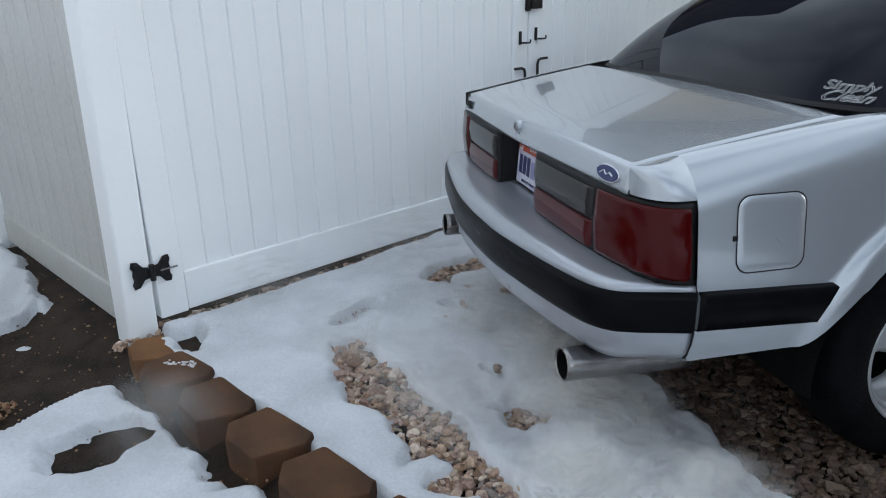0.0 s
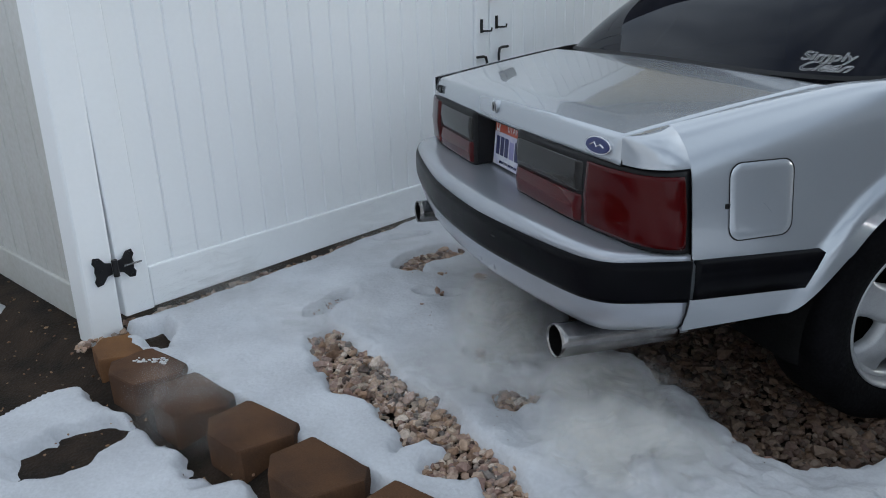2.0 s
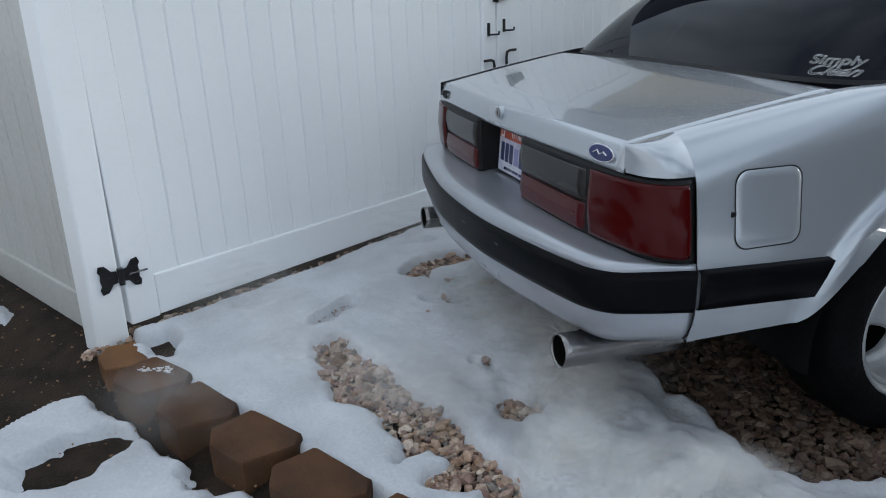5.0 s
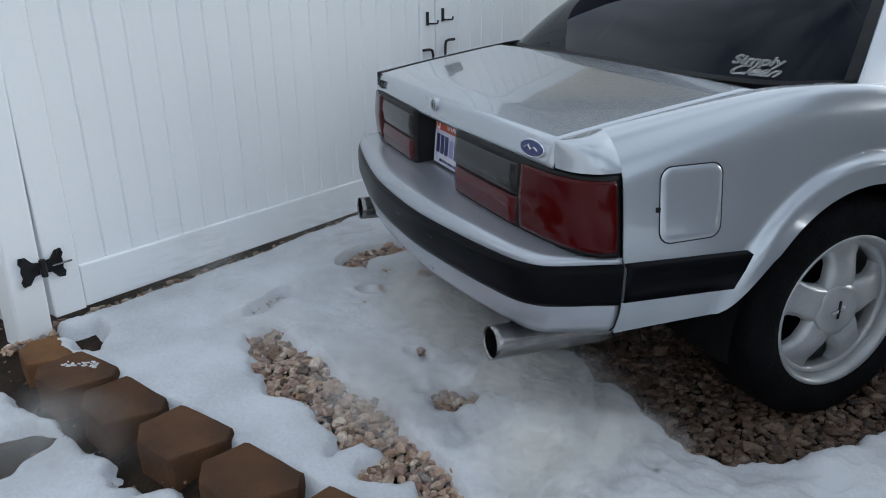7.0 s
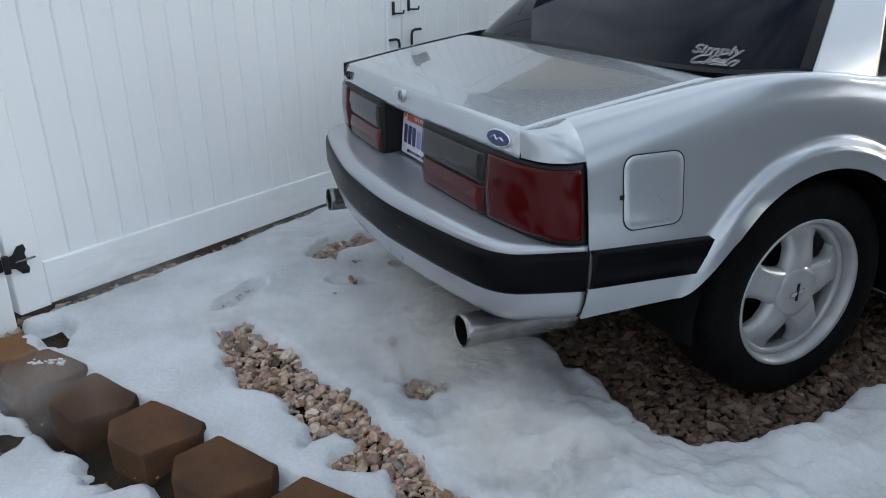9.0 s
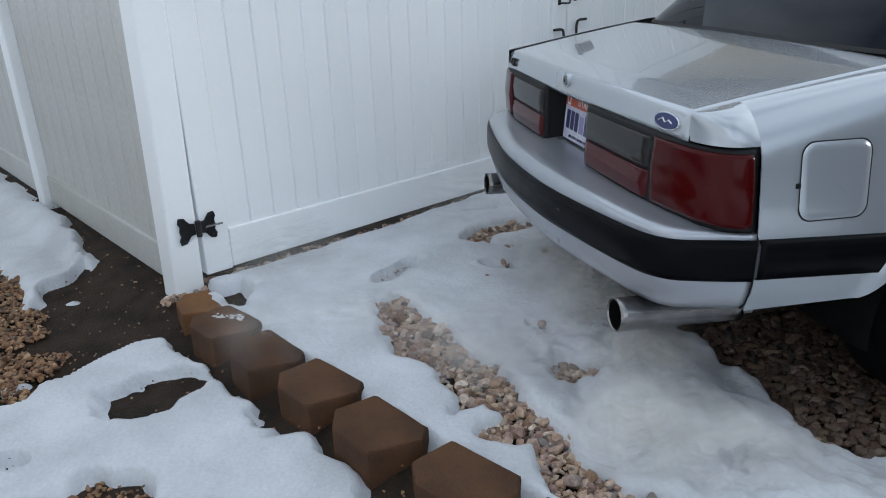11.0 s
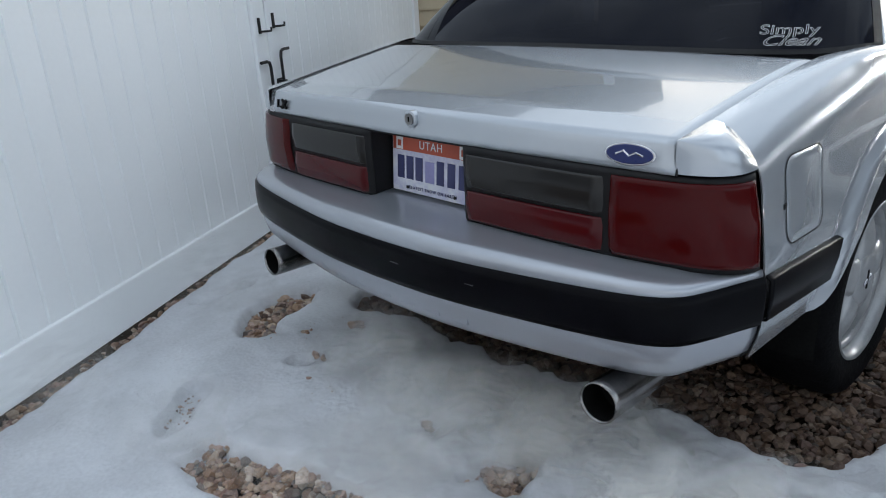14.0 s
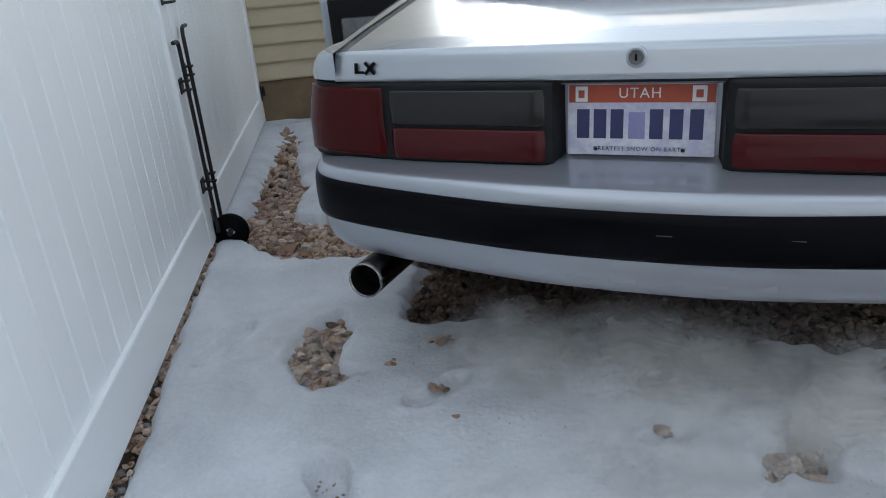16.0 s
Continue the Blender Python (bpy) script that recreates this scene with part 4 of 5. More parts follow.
for s in (1, -1):
    lamp = tail_strip(s, 0.165, 1.0, 0.613, 0.797, 0.008, BLACK_PLASTIC, "tail_lamp", car, 0.0, "dark red and smoked grey tail lamp")
    tail_strip(s, 0.566, 0.985, 0.626, 0.786, 0.018, RED_LENS, "outer_lens", lamp, 0.006, "red outer lens")
    tail_strip(s, 0.180, 0.655, 0.703, 0.780, 0.016, GREY_LENS, "reverse_lens", lamp, 0.004, "smoked grey lens")
    tail_strip(s, 0.180, 0.655, 0.624, 0.694, 0.016, DARK_RED_LENS, "brake_lens", lamp, 0.004, "dark red lens")
part("plate_recess", boxed((-0.166, 0.196, 0.604), (0.166, 0.203, 0.79)), SILVER_BUMPER, car)
plate = part("license_plate", boxed((-0.1525, 0, 0), (0.1525, 0.003, 0.152), 0.0012, pose(0, 0.176, 0.628, -5)), PLATE_WHITE, car, "white license plate with an orange-red top band")
pm = pose(0, 0.176, 0.628, -5)
part("top_band", boxed((-0.149, -0.001, 0.112), (0.149, 0.0, 0.149), 0, pm), PLATE_RED, plate)
pt = pm @ pose(0, -0.0012, 0, 90)
lettering("state_word", "UTAH", 0.030, PAPER, plate, pt @ pose(0, 0.131, 0.0012), spread=1.15)
lettering("slogan", "GREATEST SNOW ON EARTH", 0.0125, PLATE_BLUE, plate, pt @ pose(0, 0.014, 0.0004), spread=1.2)
for x, w in ((-0.122, 0.026), (0.118, 0.028)):
    part("sticker", boxed((x - w / 2, -0.0022, 0.114), (x + w / 2, -0.0012, 0.146), 0, pm), PAPER, plate)
    part("sticker_bar", boxed((x - w / 4, -0.0030, 0.122), (x + w / 4, -0.0023, 0.138), 0, pm), PLATE_RED, plate)
for k, x in enumerate((-0.118, -0.082, -0.046, 0.035, 0.075, 0.115)):
    part("character_bar", boxed((x - 0.0135, -0.0016, 0.036), (x + 0.0135, -0.0004, 0.098), 0, pm), PLATE_BLUE, plate)
part("picture_blot", boxed((-0.022, -0.0010, 0.036), (0.012, -0.0003, 0.092), 0, pm), material("plate_lilac", (0.28, 0.27, 0.5), 0.4), plate)
for x in (-0.09, 0.09):
    part("screw", tube([(*(pm @ Vector((x, 0.0, 0.013))),), (*(pm @ Vector((x, -0.004, 0.013))),)], 0.004, 8), BLACK_METAL, plate)

# badges, lock and sticker
lock = part("trunk_lock", tube([(0, 0.140, 0.842), (0, 0.122, 0.842), (0, 0.120, 0.842)], [0.021, 0.021, 0.018], 24), SILVER, car, "round trunk lock")
part("cylinder", tube([(0, 0.122, 0.842), (0, 0.117, 0.842)], 0.0145, 20), STEEL, lock)
part("keyway", boxed((-0.002, 0.1162, 0.836), (0.002, 0.118, 0.848)), SOOT, lock)

def ellipse(cx, cz, a, b, y0, y1):
    bm = bmesh.new()
    sheet([[(cx + a * f * math.cos(t), y, cz + b * f * math.sin(t)) for t in [2 * math.pi * k / 32 for k in range(32)]] for f, y in ((1, y0), (1, y1), (0.96, y1 - 0.001), (0.0001, y1 - 0.0012))], bm, closed=True)
    return bm


badge_m = Matrix.Translation((0.610, 0.1415, 0.829)) @ Matrix.Rotation(radians(4.0), 4, "Z") @ Matrix.Rotation(radians(-10), 4, "X")
badge = part("oval_badge", ellipse(0, 0, 0.053, 0.0215, 0.006, -0.002), CHROME, car, "blue oval badge with a chrome rim", at=badge_m)
part("enamel", ellipse(0, 0, 0.049, 0.0185, 0.0, -0.0038), OVAL_BLUE, badge)
part("script_bar", tube([(-0.028, -0.0052, -0.002), (-0.012, -0.0052, 0.006), (0.0, -0.0052, -0.003), (0.014, -0.0052, 0.004), (0.030, -0.0052, -0.002)], 0.0022, 6), CHROME, badge)
trim_m = Matrix.Translation((-0.612, 0.140, 0.829)) @ Matrix.Rotation(radians(-4), 4, "Z") @ Matrix.Rotation(radians(-10), 4, "X")
trim = part("trim_badge", boxed((-0.03, -0.003, -0.011), (-0.024, 0.003, 0.012)), BLACK_TRIM, car, "small black trim badge", at=trim_m)
part("badge_bar", boxed((-0.03, -0.003, -0.012), (-0.008, 0.003, -0.006)), BLACK_TRIM, trim)
part("badge_bar", boxed((-0.003, -0.003, -0.018), (0.004, 0.003, 0.018), 0, pose(0.010, 0, 0, 0, 45, 0)), BLACK_TRIM, trim)
part("badge_bar", boxed((-0.003, -0.003, -0.018), (0.004, 0.003, 0.018), 0, pose(0.010, 0, 0, 0, -45, 0)), BLACK_TRIM, trim)

# rear bumper
BUMP = [(0, -0.020), (0.2, -0.014), (0.4, 0.010), (0.6, 0.042), (0.70, 0.066), (0.755, 0.100), (0.785, 0.150), (0.810, 0.205), (0.836, 0.262)]
edge, inner_line = plan(BUMP, 49), plan([(0, 0.200), (0.4, 0.196), (0.62, 0.19), (0.72, 0.192), (0.775, 0.211), (0.795, 0.235), (0.806, 0.262)], 49)


def bumper_row(f, inset, z, drop=0.0):
    """f: 0 at the outer edge line, 1 at the tail panel; inset: metres in from the edge."""
    half = []
    for k, (p, q) in enumerate(zip(edge, inner_line)):
        a, b = edge[max(k - 1, 0)], edge[min(k + 1, 48)]
        d = (b - a).normalized()
        nrm = Vector((-d[1], d[0]))
        c = p.lerp(q, f) + nrm * inset
        if k == 0:
            c[0] = 0
        half.append((c[0], c[1], z + drop * (k / 48) ** 2))
    return [(-x, y, z) for x, y, z in half[:0:-1]] + half


rows = [bumper_row(*r) for r in ((1.0, 0, 0.624), (0.75, 0, 0.619), (0.5, 0, 0.610), (0.3, 0, 0.606), (0.14, 0, 0.607), (0.04, 0, 0.600), (0.0, 0.001, 0.585, 0.014), (0.0, 0.002, 0.57, 0.024), (0, 0.004, 0.52, 0.024), (0, 0.003, 0.467, 0.024), (0, 0.006, 0.44, 0.024), (0, 0.016, 0.405, 0.026), (0, 0.034, 0.384, 0.026), (0, 0.07, 0.376, 0.03), (0, 0.16, 0.39, 0.03))]
bumper = thicken(part("rear_bumper", sheet(rows), SILVER_BUMPER, car, "silver bumper cover with a black rubber strip", smooth=True), 0.004, 0)
rows = [bumper_row(*r) for r in ((0, 0.004, 0.572, 0.024), (0, -0.007, 0.568, 0.024), (0, -0.010, 0.55, 0.024), (0, -0.011, 0.52, 0.024), (0, -0.010, 0.485, 0.024), (0, -0.006, 0.470, 0.024), (0, 0.004, 0.466, 0.024))]
for s in (1, -1):
    part("end_gap", tube([(s * (x + 0.001), 0.2625, z) for x, z in ((0.808, 0.624), (0.834, 0.602), (0.838, 0.592), (0.838, 0.489), (0.833, 0.462), (0.822, 0.430), (0.806, 0.412))], 0.0024, 6), BLACK_PLASTIC, bumper, "dark gap at the end of the bumper cover")
part("rubber_strip", sheet(rows), BLACK_TRIM, bumper, smooth=True)
for k, x in enumerate(np.linspace(-0.26, 0.26, 7)):
    y = curve_at(BUMP, abs(x)) + 0.0075
    part("raised_letter_bar", boxed((x - 0.028, y + 0.0022, 0.414), (x + 0.028, y + 0.014, 0.432), 0.001), SILVER_BUMPER, bumper)
for x, w in ((0.08, 0.03), (0.30, 0.05), (-0.12, 0.02)):
    y = curve_at([(-0.4, 0.0), (0, -0.031), (0.2, -0.025), (0.4, -0.001)], x)
    part("scuff", boxed((x - w / 2, y - 0.0003, 0.5285), (x + w / 2, y + 0.004, 0.5297)), SCUFF, bumper)

# exhaust
for s in (1, -1):
    pipe = part("tailpipe", tube([(s * 0.625, 0.030, 0.336), (s * 0.625, 0.05, 0.335), (s * 0.627, 0.36, 0.325), (s * 0.627, 0.38, 0.324)], 0.043, 28, caps=False), STEEL, car, "stainless steel exhaust tip with a dark mouth", smooth=True)
    thicken(pipe, 0.003, 0)
    part("mouth", tube([(s * 0.625, 0.10, 0.333), (s * 0.627, 0.34, 0.326)], 0.0405, 20), SOOT, pipe)
    part("liner", tube([(s * 0.625, 0.034, 0.336), (s * 0.626, 0.32, 0.327)], 0.0402, 24, caps=False), SOOT, pipe, smooth=True)
    part("clamp", tube([(s * 0.627, 0.375, 0.324), (s * 0.627, 0.400, 0.323)], 0.045, 20), STEEL, pipe)
    part("pipe", tube([(s * 0.627, 0.385, 0.324), (s * 0.622, 0.62, 0.322), (s * 0.5, 0.95, 0.40)], 0.034, 16), STEEL, pipe)
part("floor_pan", boxed((-0.70, 1.45, 0.20), (0.70, 4.2, 0.42), 0.03), DARK_UNDER, car)
part("fuel_tank", boxed((-0.48, 0.32, 0.27), (0.48, 0.86, 0.43), 0.05), DARK_UNDER, car)
part("rear_axle", tube([(-0.66, 1.03, 0.32), (0.66, 1.03, 0.32)], 0.06, 12), DARK_UNDER, car)
part("underbody", boxed((-0.66, 0.25, 0.42), (0.66, 4.25, 0.60), 0.03), DARK_UNDER, car)

# greenhouse
LOW = [(0, 0.690, 0.957), (0.3, 0.688, 0.955), (0.55, 0.705, 0.952), (0.70, 0.765, 0.950), (0.765, 0.855, 0.953), (0.787, 0.955, 0.951), (0.789, 1.20, 0.916), (0.789, 1.8, 0.905), (0.789, 2.5, 0.91), (0.70, 2.80, 0.935), (0.45, 2.98, 0.95), (0, 3.05, 0.955)]
HIGH = [(0, 1.165, 1.292), (0.22, 1.168, 1.292), (0.40, 1.182, 1.288), (0.50, 1.205, 1.283), (0.555, 1.235, 1.278), (0.578, 1.275, 1.274), (0.592, 1.42, 1.272), (0.60, 1.8, 1.276), (0.592, 2.10, 1.272), (0.53, 2.20, 1.278), (0.35, 2.26, 1.288), (0, 2.285, 1.292)]


def between(i, j, inset=0.0, bulge=0.0, lo=0.0, hi=1.0, steps=12):
    """The skin from outline point i to j, between the shares lo and hi of its height."""
    low, high = plan(LOW[i:j + 1], 24), plan(HIGH[i:j + 1], 24)
    rows = []
    for k in range(steps + 1):
        f = lo + (hi - lo) * k / steps
        row = []
        for a, b in zip(low, high):
            p = a.lerp(b, f)
            c = Vector((0, 1.75, p[2]))
            out = (p - c).normalized()
            p = p + out * (bulge * math.sin(math.pi * f) - inset) + Vector((0, 0, 0.4 * bulge * math.sin(math.pi * f)))
            row.append(p)
        rows.append(row)
    return rows


def mirror(rows):
    return [[(-x, y, z) for x, y, z in r] for r in rows]


rear = between(0, 5, 0.0, 0.03, steps=36)
full = [[(-x, y, z) for x, y, z in r[:0:-1]] + [tuple(p) for p in r] for r in rear]
glass_rear = part("rear_window", sheet([r[1:-1] for r in full[1:-1]]), TINTED, car, "dark tinted rear window with white lettering", smooth=True)
frame_rows = [[(x, y - 0.002, z + 0.001) for x, y, z in r] for r in full]
part("window_seal", sheet(frame_rows[:2]), BLACK_PLASTIC, glass_rear)
part("window_seal", sheet(frame_rows[-2:]), BLACK_PLASTIC, glass_rear)
part("window_seal", sheet([r[:2] for r in frame_rows]), BLACK_PLASTIC, glass_rear)
part("window_seal", sheet([r[-2:] for r in frame_rows]), BLACK_PLASTIC, glass_rear)
for s in (1, -1):
    turn = (lambda r: r) if s == 1 else mirror
    thicken(part("roof_pillar", sheet(turn(between(5, 6, -0.003, 0.012, -0.09, 1.0))), SILVER, car, smooth=True), 0.006, 0)
    part("quarter_window", sheet(turn(between(6, 7, 0.012, 0.01, 0.04, 0.93))), TINTED, car, "dark tinted side window", smooth=True)
    bars = turn(between(6, 7, 0.006, 0.01, 0.16, 0.18, 1))
    for k in (4, 6, 8, 10):
        part("lettering_bar", sheet([r[k:k + 2] for r in bars]), PAPER, car, "small white lettering on the side window")
    if s == 1:
        part("door_window", sheet(turn(between(7, 8, 0.012, 0.01, 0.04, 0.93))), TINTED, car, "dark tinted side window", smooth=True)
    part("roof_rail", sheet(turn(between(6, 8, -0.001, 0.01, 0.92, 1.0, 3))), SILVER, car, smooth=True)
    part("belt_strip", sheet(turn(between(6, 8, -0.004, 0.0, 0.0, 0.05, 2))), BLACK_TRIM, car)
    part("windscreen_pillar", sheet(turn(between(8, 9, -0.001, 0.0))), SILVER, car, smooth=True)
front = between(9, 11, 0.004, 0.03)
part("windscreen", sheet([[(-x, y, z) for x, y, z in r[::-1]] + [tuple(p) for p in r[1:]] for r in [q[::-1] for q in front]]), TINTED, car, smooth=True)
top = [Vector(p) for p in plan(HIGH, 60)]
rows = []
for k in range(13):
    f = k / 12
    rows.append([(x, p[1], p[2] + 0.035 * (1 - (x / max(p[0], 0.01)) ** 2) * min(1, p[0] / 0.5)) for p in top for x in [p[0] * (1 - 2 * f)]])
part("roof", sheet(rows), SILVER, car, smooth=True)
# hood and nose
rows = []
for y in np.linspace(2.6, 4.38, 20):
    zi, xi = curve_at(DECK, y), curve_at(INNER, y)
    rows.append([(x, y, zi + 0.03 * (1 - (x / xi) ** 2)) for x in np.linspace(-xi, xi, 21)])
part("hood", sheet(rows), SILVER, car, smooth=True)
part("front_bumper", boxed((-0.80, 4.25, 0.25), (0.80, 4.55, 0.72), 0.09), SILVER_BUMPER, car, smooth=True)
# cabin
part("cabin_floor", boxed((-0.7, 1.0, 0.5), (0.7, 2.9, 0.56)), DARK_UNDER, car)
part("parcel_shelf", boxed((-0.68, 0.72, 0.90), (0.68, 1.25, 0.925), 0.004), CLOTH, car)
for x in (-0.36, 0.36):
    part("seat", boxed((x - 0.24, 1.75, 0.55), (x + 0.24, 1.92, 1.15), 0.06), CLOTH, car, smooth=True)
# sticker words on the rear glass
low, high = plan(LOW[0:6], 120), plan(HIGH[0:6], 120)


def on_glass(x, f):
    """A place on the rear glass at the share f of its height, with its directions across, up and out."""
    k = min(range(120), key=lambda n: abs(low[n].lerp(high[n], f)[0] - x))
    p, q = low[k].lerp(high[k], f), low[min(k + 3, 119)].lerp(high[min(k + 3, 119)], f)
    across, up = (q - p).normalized(), (high[k] - low[k]).normalized()
    out = across.cross(up).normalized()
    c = (p - Vector((0, 1.75, p[2]))).normalized()
    return p + c * 0.03 * math.sin(math.pi * f) + Vector((0, 0, 0.012 * math.sin(math.pi * f))), across, out.cross(across), out


for word, f, x, size, mat, slant, lift in (("Simply", 0.125, 0.622, 0.050, PAPER, 0.1, 0.007), ("Clean", 0.060, 0.636, 0.054, PAPER, 0.55, 0.009)):
    p, across, up, out = on_glass(x, f)
    m = Matrix(((across[0], up[0], out[0], p[0] + lift * out[0]), (across[1], up[1], out[1], p[1] + lift * out[1]), (across[2], up[2], out[2], p[2] + lift * out[2]), (0, 0, 0, 1)))
    lettering("sticker_word", word, size, mat, glass_rear, m, "thin white outlined sticker lettering", slant=slant, spread=1.0, line=0.0007)
# mirror and handle
mirror_arm = part("door_mirror", boxed((0.84, 2.66, 0.90), (1.0, 2.78, 1.0), 0.03), BLACK_PLASTIC, car, smooth=True)
# The dark tint stands in for a dark reflection in the mirror.
part("mirror_glass", boxed((0.86, 2.655, 0.915), (0.985, 2.659, 0.985), 0.002), TINTED, mirror_arm)
part("door_handle", boxed((0.845, 1.40, 0.80), (0.868, 1.58, 0.835), 0.006), BLACK_PLASTIC, car)
# open driver's door
door_m = Matrix.Translation((-0.845, 2.47, 0)) @ Matrix.Rotation(radians(-80), 4, "Z")
open_door = part("open_door", boxed((-0.06, -1.18, 0.28), (0.06, 0.0, 0.90), 0.03), SILVER, car, "open silver door with grey cloth lining", at=door_m)
part("lining", boxed((0.062, -1.12, 0.34), (0.075, -0.05, 0.88), 0.01), BLACK_PLASTIC, open_door)
part("cloth_insert", boxed((0.076, -1.05, 0.55), (0.084, -0.2, 0.78), 0.01), CLOTH, open_door)
bm = bmesh.new()
tube([(0, -1.15, 0.89), (0.02, -1.10, 1.27), (0.02, -0.45, 1.27), (0, -0.03, 0.92)], 0.018, 8, bm)
part("window_frame", bm, BLACK_PLASTIC, open_door)
part("door_glass", boxed((-0.002, -1.13, 0.89), (0.003, -0.35, 1.26)), glass("clear_car_glass", (0.06, 0.07, 0.07), 0.03, 0.7), open_door)


def road_wheel(x, y, s):
    """A five-spoke alloy wheel; s: 1 when it faces right."""
    w = part("wheel", lathe([(0.205, -0.20), (0.285, -0.208), (0.305, -0.20), (0.318, -0.18), (0.321, -0.10), (0.318, -0.03), (0.305, -0.006), (0.285, 0.004), (0.245, 0.006), (0.216, -0.004), (0.206, -0.02), (0.205, -0.20)], 64), TYRE, car, "black tyre on a silver five-spoke alloy rim", smooth=True, at=Matrix.Translation((x, y, WHEEL_Z)) @ Matrix.Diagonal((s, 1.045, 1.045, 1)))
    part("rim", lathe([(0.207, -0.19), (0.200, -0.10), (0.196, -0.03), (0.204, -0.006), (0.214, 0.0), (0.216, -0.005)], 64), ALLOY, w, smooth=True)
    part("lip", lathe([(0.196, -0.035), (0.186, -0.030), (0.178, -0.045), (0.178, -0.07)], 64), ALLOY, w, smooth=True)
    part("brake_disc", lathe([(0.02, -0.115), (0.15, -0.115), (0.15, -0.13), (0.02, -0.13)], 40), SOOT, w)
    for k in range(5):
        out = []
        for r, h, d in ((0.05, 0.052, -0.022), (0.09, 0.047, -0.018), (0.125, 0.043, -0.022), (0.15, 0.047, -0.030), (0.170, 0.062, -0.038), (0.182, 0.080, -0.043), (0.194, 0.098, -0.048)):
            out.append((r, h, d))
        bm = bmesh.new()
        rows = [[(d - 0.035, -h * 1.05, r), (d - 0.008, -h, r), (d, -h * 0.72, r), (d + 0.004, 0, r), (d, h * 0.72, r), (d - 0.008, h, r), (d - 0.035, h * 1.05, r)] for r, h, d in out]
        sheet(rows, bm)
        part("spoke", bm, ALLOY, w, smooth=True, at=Matrix.Rotation(radians(72 * k - 2), 4, "X"))
    part("hub", lathe([(0.0001, -0.014), (0.06, -0.014), (0.074, -0.018), (0.078, -0.028), (0.080, -0.07)], 40), ALLOY, w, smooth=True)
    cap = part("centre_mark", boxed((-0.0145, -0.004, -0.024), (-0.011, 0.004, 0.028), 0.001), BLACK_PLASTIC, w, "dark emblem shape")
    part("mark_bar", boxed((-0.0145, -0.026, -0.006), (-0.011, 0.026, 0.006), 0.001, pose(0, 0, 0, 12)), CHROME, cap)
    return w


for y in (WHEEL_Y, FRONT_Y):
    road_wheel(0.835, y, 1)
    road_wheel(-0.835, y, -1)

# ---- parked truck beside the driveway ----
truck = empty("pickup_truck", Matrix.Translation((1.46, 0, 0)))
tagged(truck, "dark grey lifted pickup truck with side step on snow", "truck")
bm = bmesh.new()
rows = []
for y in np.linspace(0.9, 5.75, 120):
    low = 0.52
    for yc in (1.55, 4.85):
        d = 0.50**2 - (y - yc) ** 2
        if d > 0:
            low = max(low, 0.45 + math.sqrt(d))
    rows.append([(0.12, y, 1.15), (0.05, y, 1.10), (0.02, y, max(0.95, low + 0.02)), (0.0, y, max(0.8, low + 0.01)), (0.02, y, low)])
sheet(rows, bm)
thicken(part("side_panel", bm, TRUCK_GREY, truck, smooth=True), 0.01, 0)
part("hull", boxed((0.14, 0.9, 0.55), (1.9, 5.7, 1.14), 0.05), TRUCK_GREY, truck)
part("cab", boxed((0.18, 1.9, 1.15), (1.8, 4.2, 1.85), 0.12), TRUCK_GREY, truck, smooth=True)
part("side_step", boxed((-0.08, 2.3, 0.40), (0.10, 4.2, 0.46), 0.015), STEEL, truck)
for y in (1.55, 4.85):
    tw = part("wheel", lathe([(0.24, 0.26), (0.37, 0.26), (0.405, 0.24), (0.41, 0.14), (0.405, 0.03), (0.37, 0.005), (0.28, 0.0), (0.245, 0.02), (0.24, 0.26)], 48), TYRE, truck, "large truck tyre on a bright alloy rim", smooth=True, at=pose(0.03, y, 0.40))
    part("rim", lathe([(0.245, 0.25), (0.235, 0.05), (0.25, 0.012), (0.256, 0.01)], 40), CHROME, tw, smooth=True)
    for k in range(6):
        part("spoke", boxed((0.03, -0.04, 0.04), (0.07, 0.04, 0.24), 0.01, Matrix.Rotation(radians(60 * k), 4, "X")), CHROME, tw)
    part("hub", lathe([(0.0001, 0.02), (0.06, 0.022), (0.07, 0.05)], 24), CHROME, tw, smooth=True)


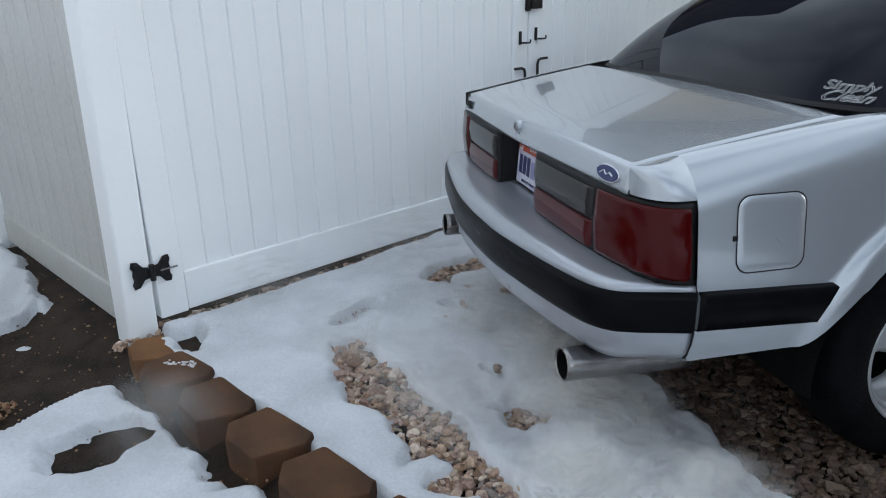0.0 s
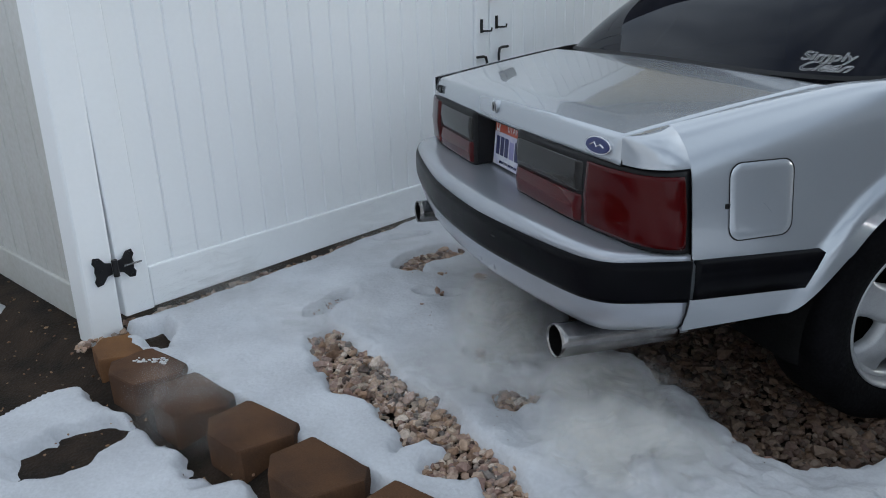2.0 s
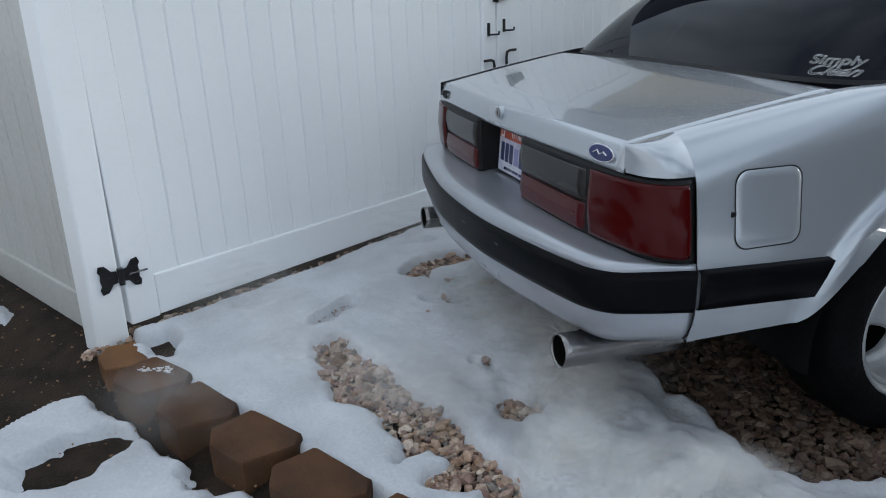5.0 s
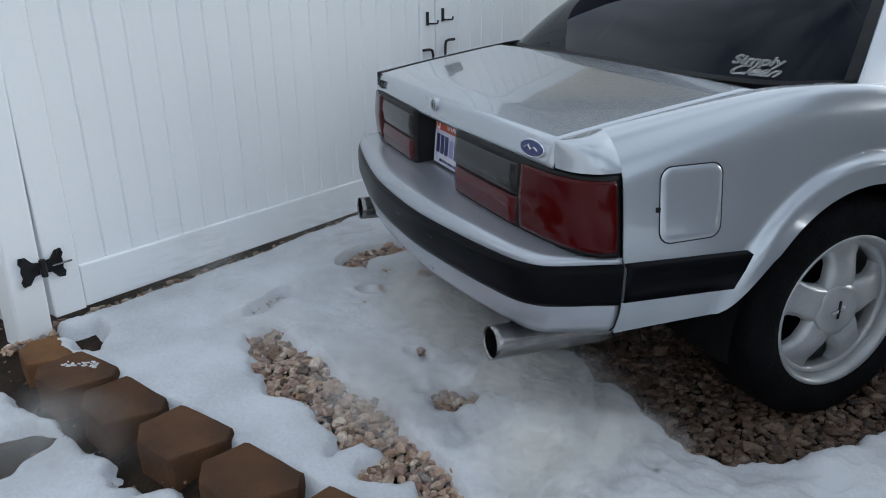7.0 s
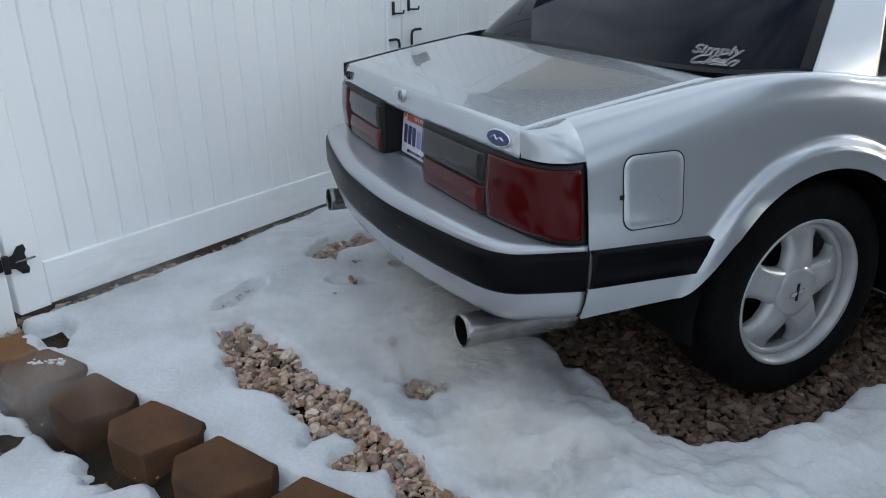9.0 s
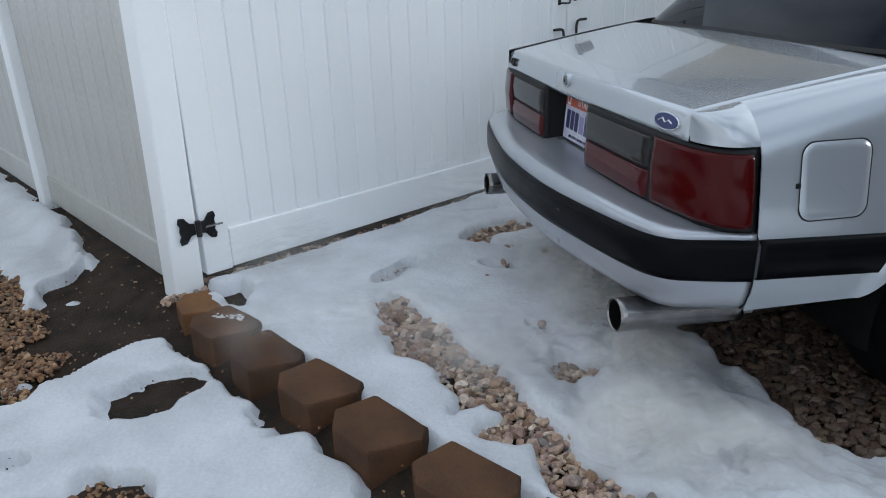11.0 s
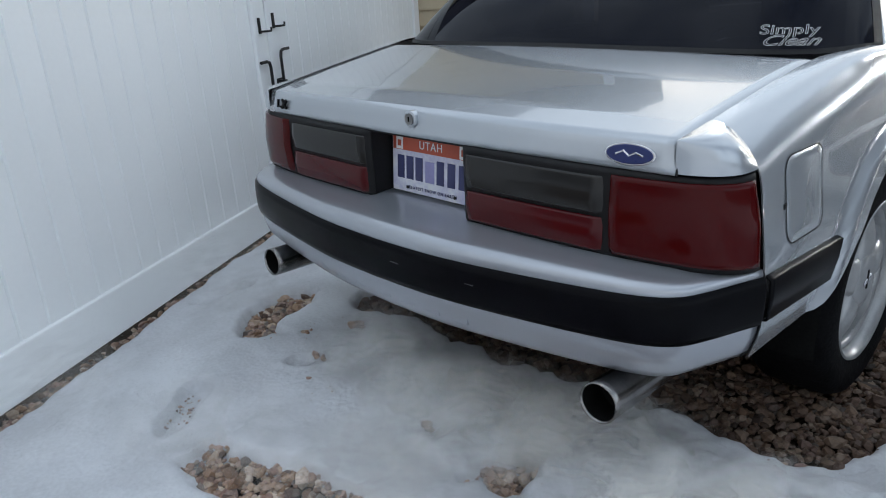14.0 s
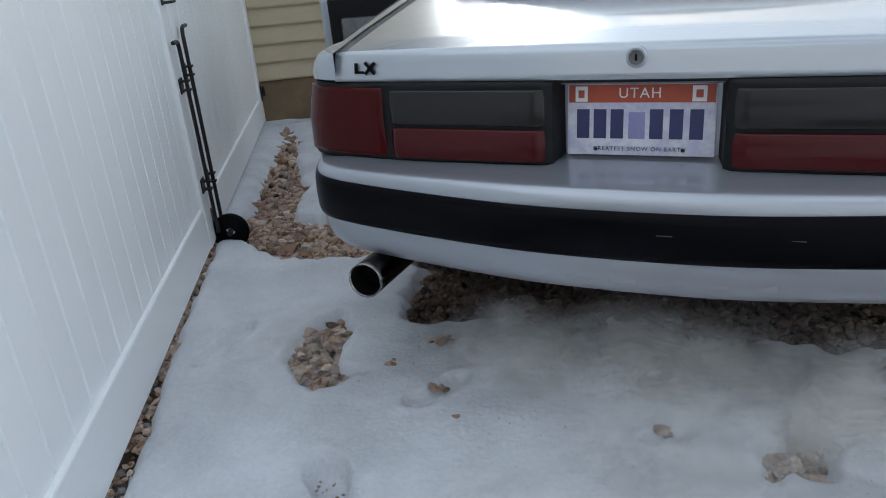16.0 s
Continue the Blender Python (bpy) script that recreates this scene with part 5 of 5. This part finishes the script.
# ---- exhaust vapour: soft billows that hug the snow ----
def vapour_material(name, seed, dense):
    m = bpy.data.materials.new(name)
    m.use_nodes = True
    n, l = m.node_tree.nodes, m.node_tree.links
    n.remove(n["Principled BSDF"])
    tc, tex, uv = n.new("ShaderNodeTexCoord"), n.new("ShaderNodeTexNoise"), n.new("ShaderNodeAttribute")
    uv.attribute_name = "thick"
    mp = n.new("ShaderNodeMapping")
    mp.inputs["Location"].default_value = (seed * 3.1, seed * 1.7, seed)
    l.new(tc.outputs["Object"], mp.inputs["Vector"])
    l.new(mp.outputs[0], tex.inputs["Vector"])
    tex.inputs["Scale"].default_value, tex.inputs["Detail"].default_value, tex.inputs["Distortion"].default_value = 8.0, 6, 1.1
    ramp = n.new("ShaderNodeValToRGB")
    ramp.color_ramp.elements[0].position, ramp.color_ramp.elements[1].position = 0.38, 0.60
    l.new(tex.outputs["Fac"], ramp.inputs[0])
    mul, mul2 = n.new("ShaderNodeMath"), n.new("ShaderNodeMath")
    mul.operation = mul2.operation = "MULTIPLY"
    l.new(ramp.outputs[0], mul.inputs[0])
    l.new(uv.outputs["Fac"], mul.inputs[1])
    l.new(mul.outputs[0], mul2.inputs[0])
    mul2.inputs[1].default_value = dense
    tr, di, ts, mx, mix = n.new("ShaderNodeBsdfTransparent"), n.new("ShaderNodeBsdfDiffuse"), n.new("ShaderNodeBsdfTranslucent"), n.new("ShaderNodeMixShader"), n.new("ShaderNodeMixShader")
    di.inputs[0].default_value = ts.inputs[0].default_value = (0.92, 0.91, 0.885, 1)
    mx.inputs[0].default_value = 0.5
    l.new(di.outputs[0], mx.inputs[1])
    l.new(ts.outputs[0], mx.inputs[2])
    l.new(mul2.outputs[0], mix.inputs[0])
    l.new(tr.outputs[0], mix.inputs[1])
    l.new(mx.outputs[0], mix.inputs[2])
    l.new(mix.outputs[0], n["Material Output"].inputs[0])
    return m


def billow(at, wide, long, tall, turn, dense, seed, layers=9):
    """A low cloud of stacked, gently waving layers that thin out upwards and towards their rims."""
    vs, fs, thick = [], [], []
    rings, sides = 12, 36
    for layer in range(layers):
        up = layer / (layers - 1)
        s = math.sqrt(1 - 0.75 * up * up)
        base = len(vs)
        for i in range(rings + 1):
            r = i / rings
            for k in range(sides):
                a = 2 * math.pi * k / sides
                wob = 1 + 0.22 * noise.noise(Vector((math.cos(a) * 1.3, math.sin(a) * 1.3, seed + 0.8 * up)))
                x, y = r * s * wide * wob * math.cos(a), r * s * long * wob * math.sin(a)
                vs.append((x + 0.05 * up, y - 0.05 * up, 0.03 + tall * up + 0.02 * noise.noise(Vector((x * 4, y * 4, seed + up)))))
                thick.append((1 - r * r) ** 2 * (1 - 0.8 * up))
        for i in range(rings):
            for k in range(sides):
                fs.append((base + i * sides + k, base + i * sides + (k + 1) % sides, base + (i + 1) * sides + (k + 1) % sides, base + (i + 1) * sides + k))
    me = bpy.data.meshes.new("vapour_billow")
    me.from_pydata(vs, [], fs)
    me.polygons.foreach_set("use_smooth", [True] * len(fs))
    me.attributes.new("thick", "FLOAT", "POINT").data.foreach_set("value", thick)
    me.materials.append(vapour_material("vapour", seed, dense))
    ob = new("vapour_billow", me)
    ob.matrix_basis = pose(*at, 0, 0, turn)
    return tagged(ob, "pale grey exhaust vapour drifting low over the snow", "vapour", "exhaust vapour", "stuff")


scene.cycles.transparent_max_bounces = 64
# place, half-widths, height, heading, density
VAPOUR = [
    ((0.72, 0.08, 0.0), 0.24, 0.20, 0.20, 20, 0.80, 3),
    ((0.48, 0.24, 0.0), 0.38, 0.20, 0.20, 20, 1.0, 5),
    ((0.82, 0.20, 0.03), 0.28, 0.22, 0.14, 60, 0.85, 7),
    ((0.06, 0.23, 0.0), 0.44, 0.22, 0.20, 5, 1.0, 11),
    ((-0.26, 0.20, 0.0), 0.32, 0.22, 0.20, -10, 0.6, 13),
    ((0.25, -0.14, 0.0), 0.44, 0.28, 0.18, 35, 0.20, 17),
    ((-0.25, -0.46, 0.0), 0.36, 0.26, 0.18, 30, 0.16, 19),
    ((-0.80, -0.72, 0.0), 0.40, 0.34, 0.26, 30, 0.12, 23),
    ((-1.05, 0.05, 0.0), 0.36, 0.36, 0.36, 0, 0.10, 29),
    ((0.02, -0.98, 0.0), 0.34, 0.24, 0.18, 34, 0.12, 31),
    ((0.10, -0.08, 0.24), 0.48, 0.12, 0.30, 0, 0.05, 37),
]
billows = [billow(*v) for v in VAPOUR]


def motions():
    for k, ob in enumerate(billows):
        at, turn = VAPOUR[k][0], VAPOUR[k][4]
        reach = 0.04 + 0.012 * k
        rows = []
        for n in range(41):
            t = n * 0.4
            a = t * (1.5 - 0.07 * k) + k * 1.9
            rows.append((t, pose(at[0] - reach * math.sin(a) - 0.5 * reach * math.sin(2.3 * a), at[1] - 0.8 * reach * math.cos(0.8 * a), at[2] + 0.012 * math.sin(1.3 * a), 0, 0, turn + 25 * math.sin(0.6 * a))))
        walk(ob, rows)


motions()
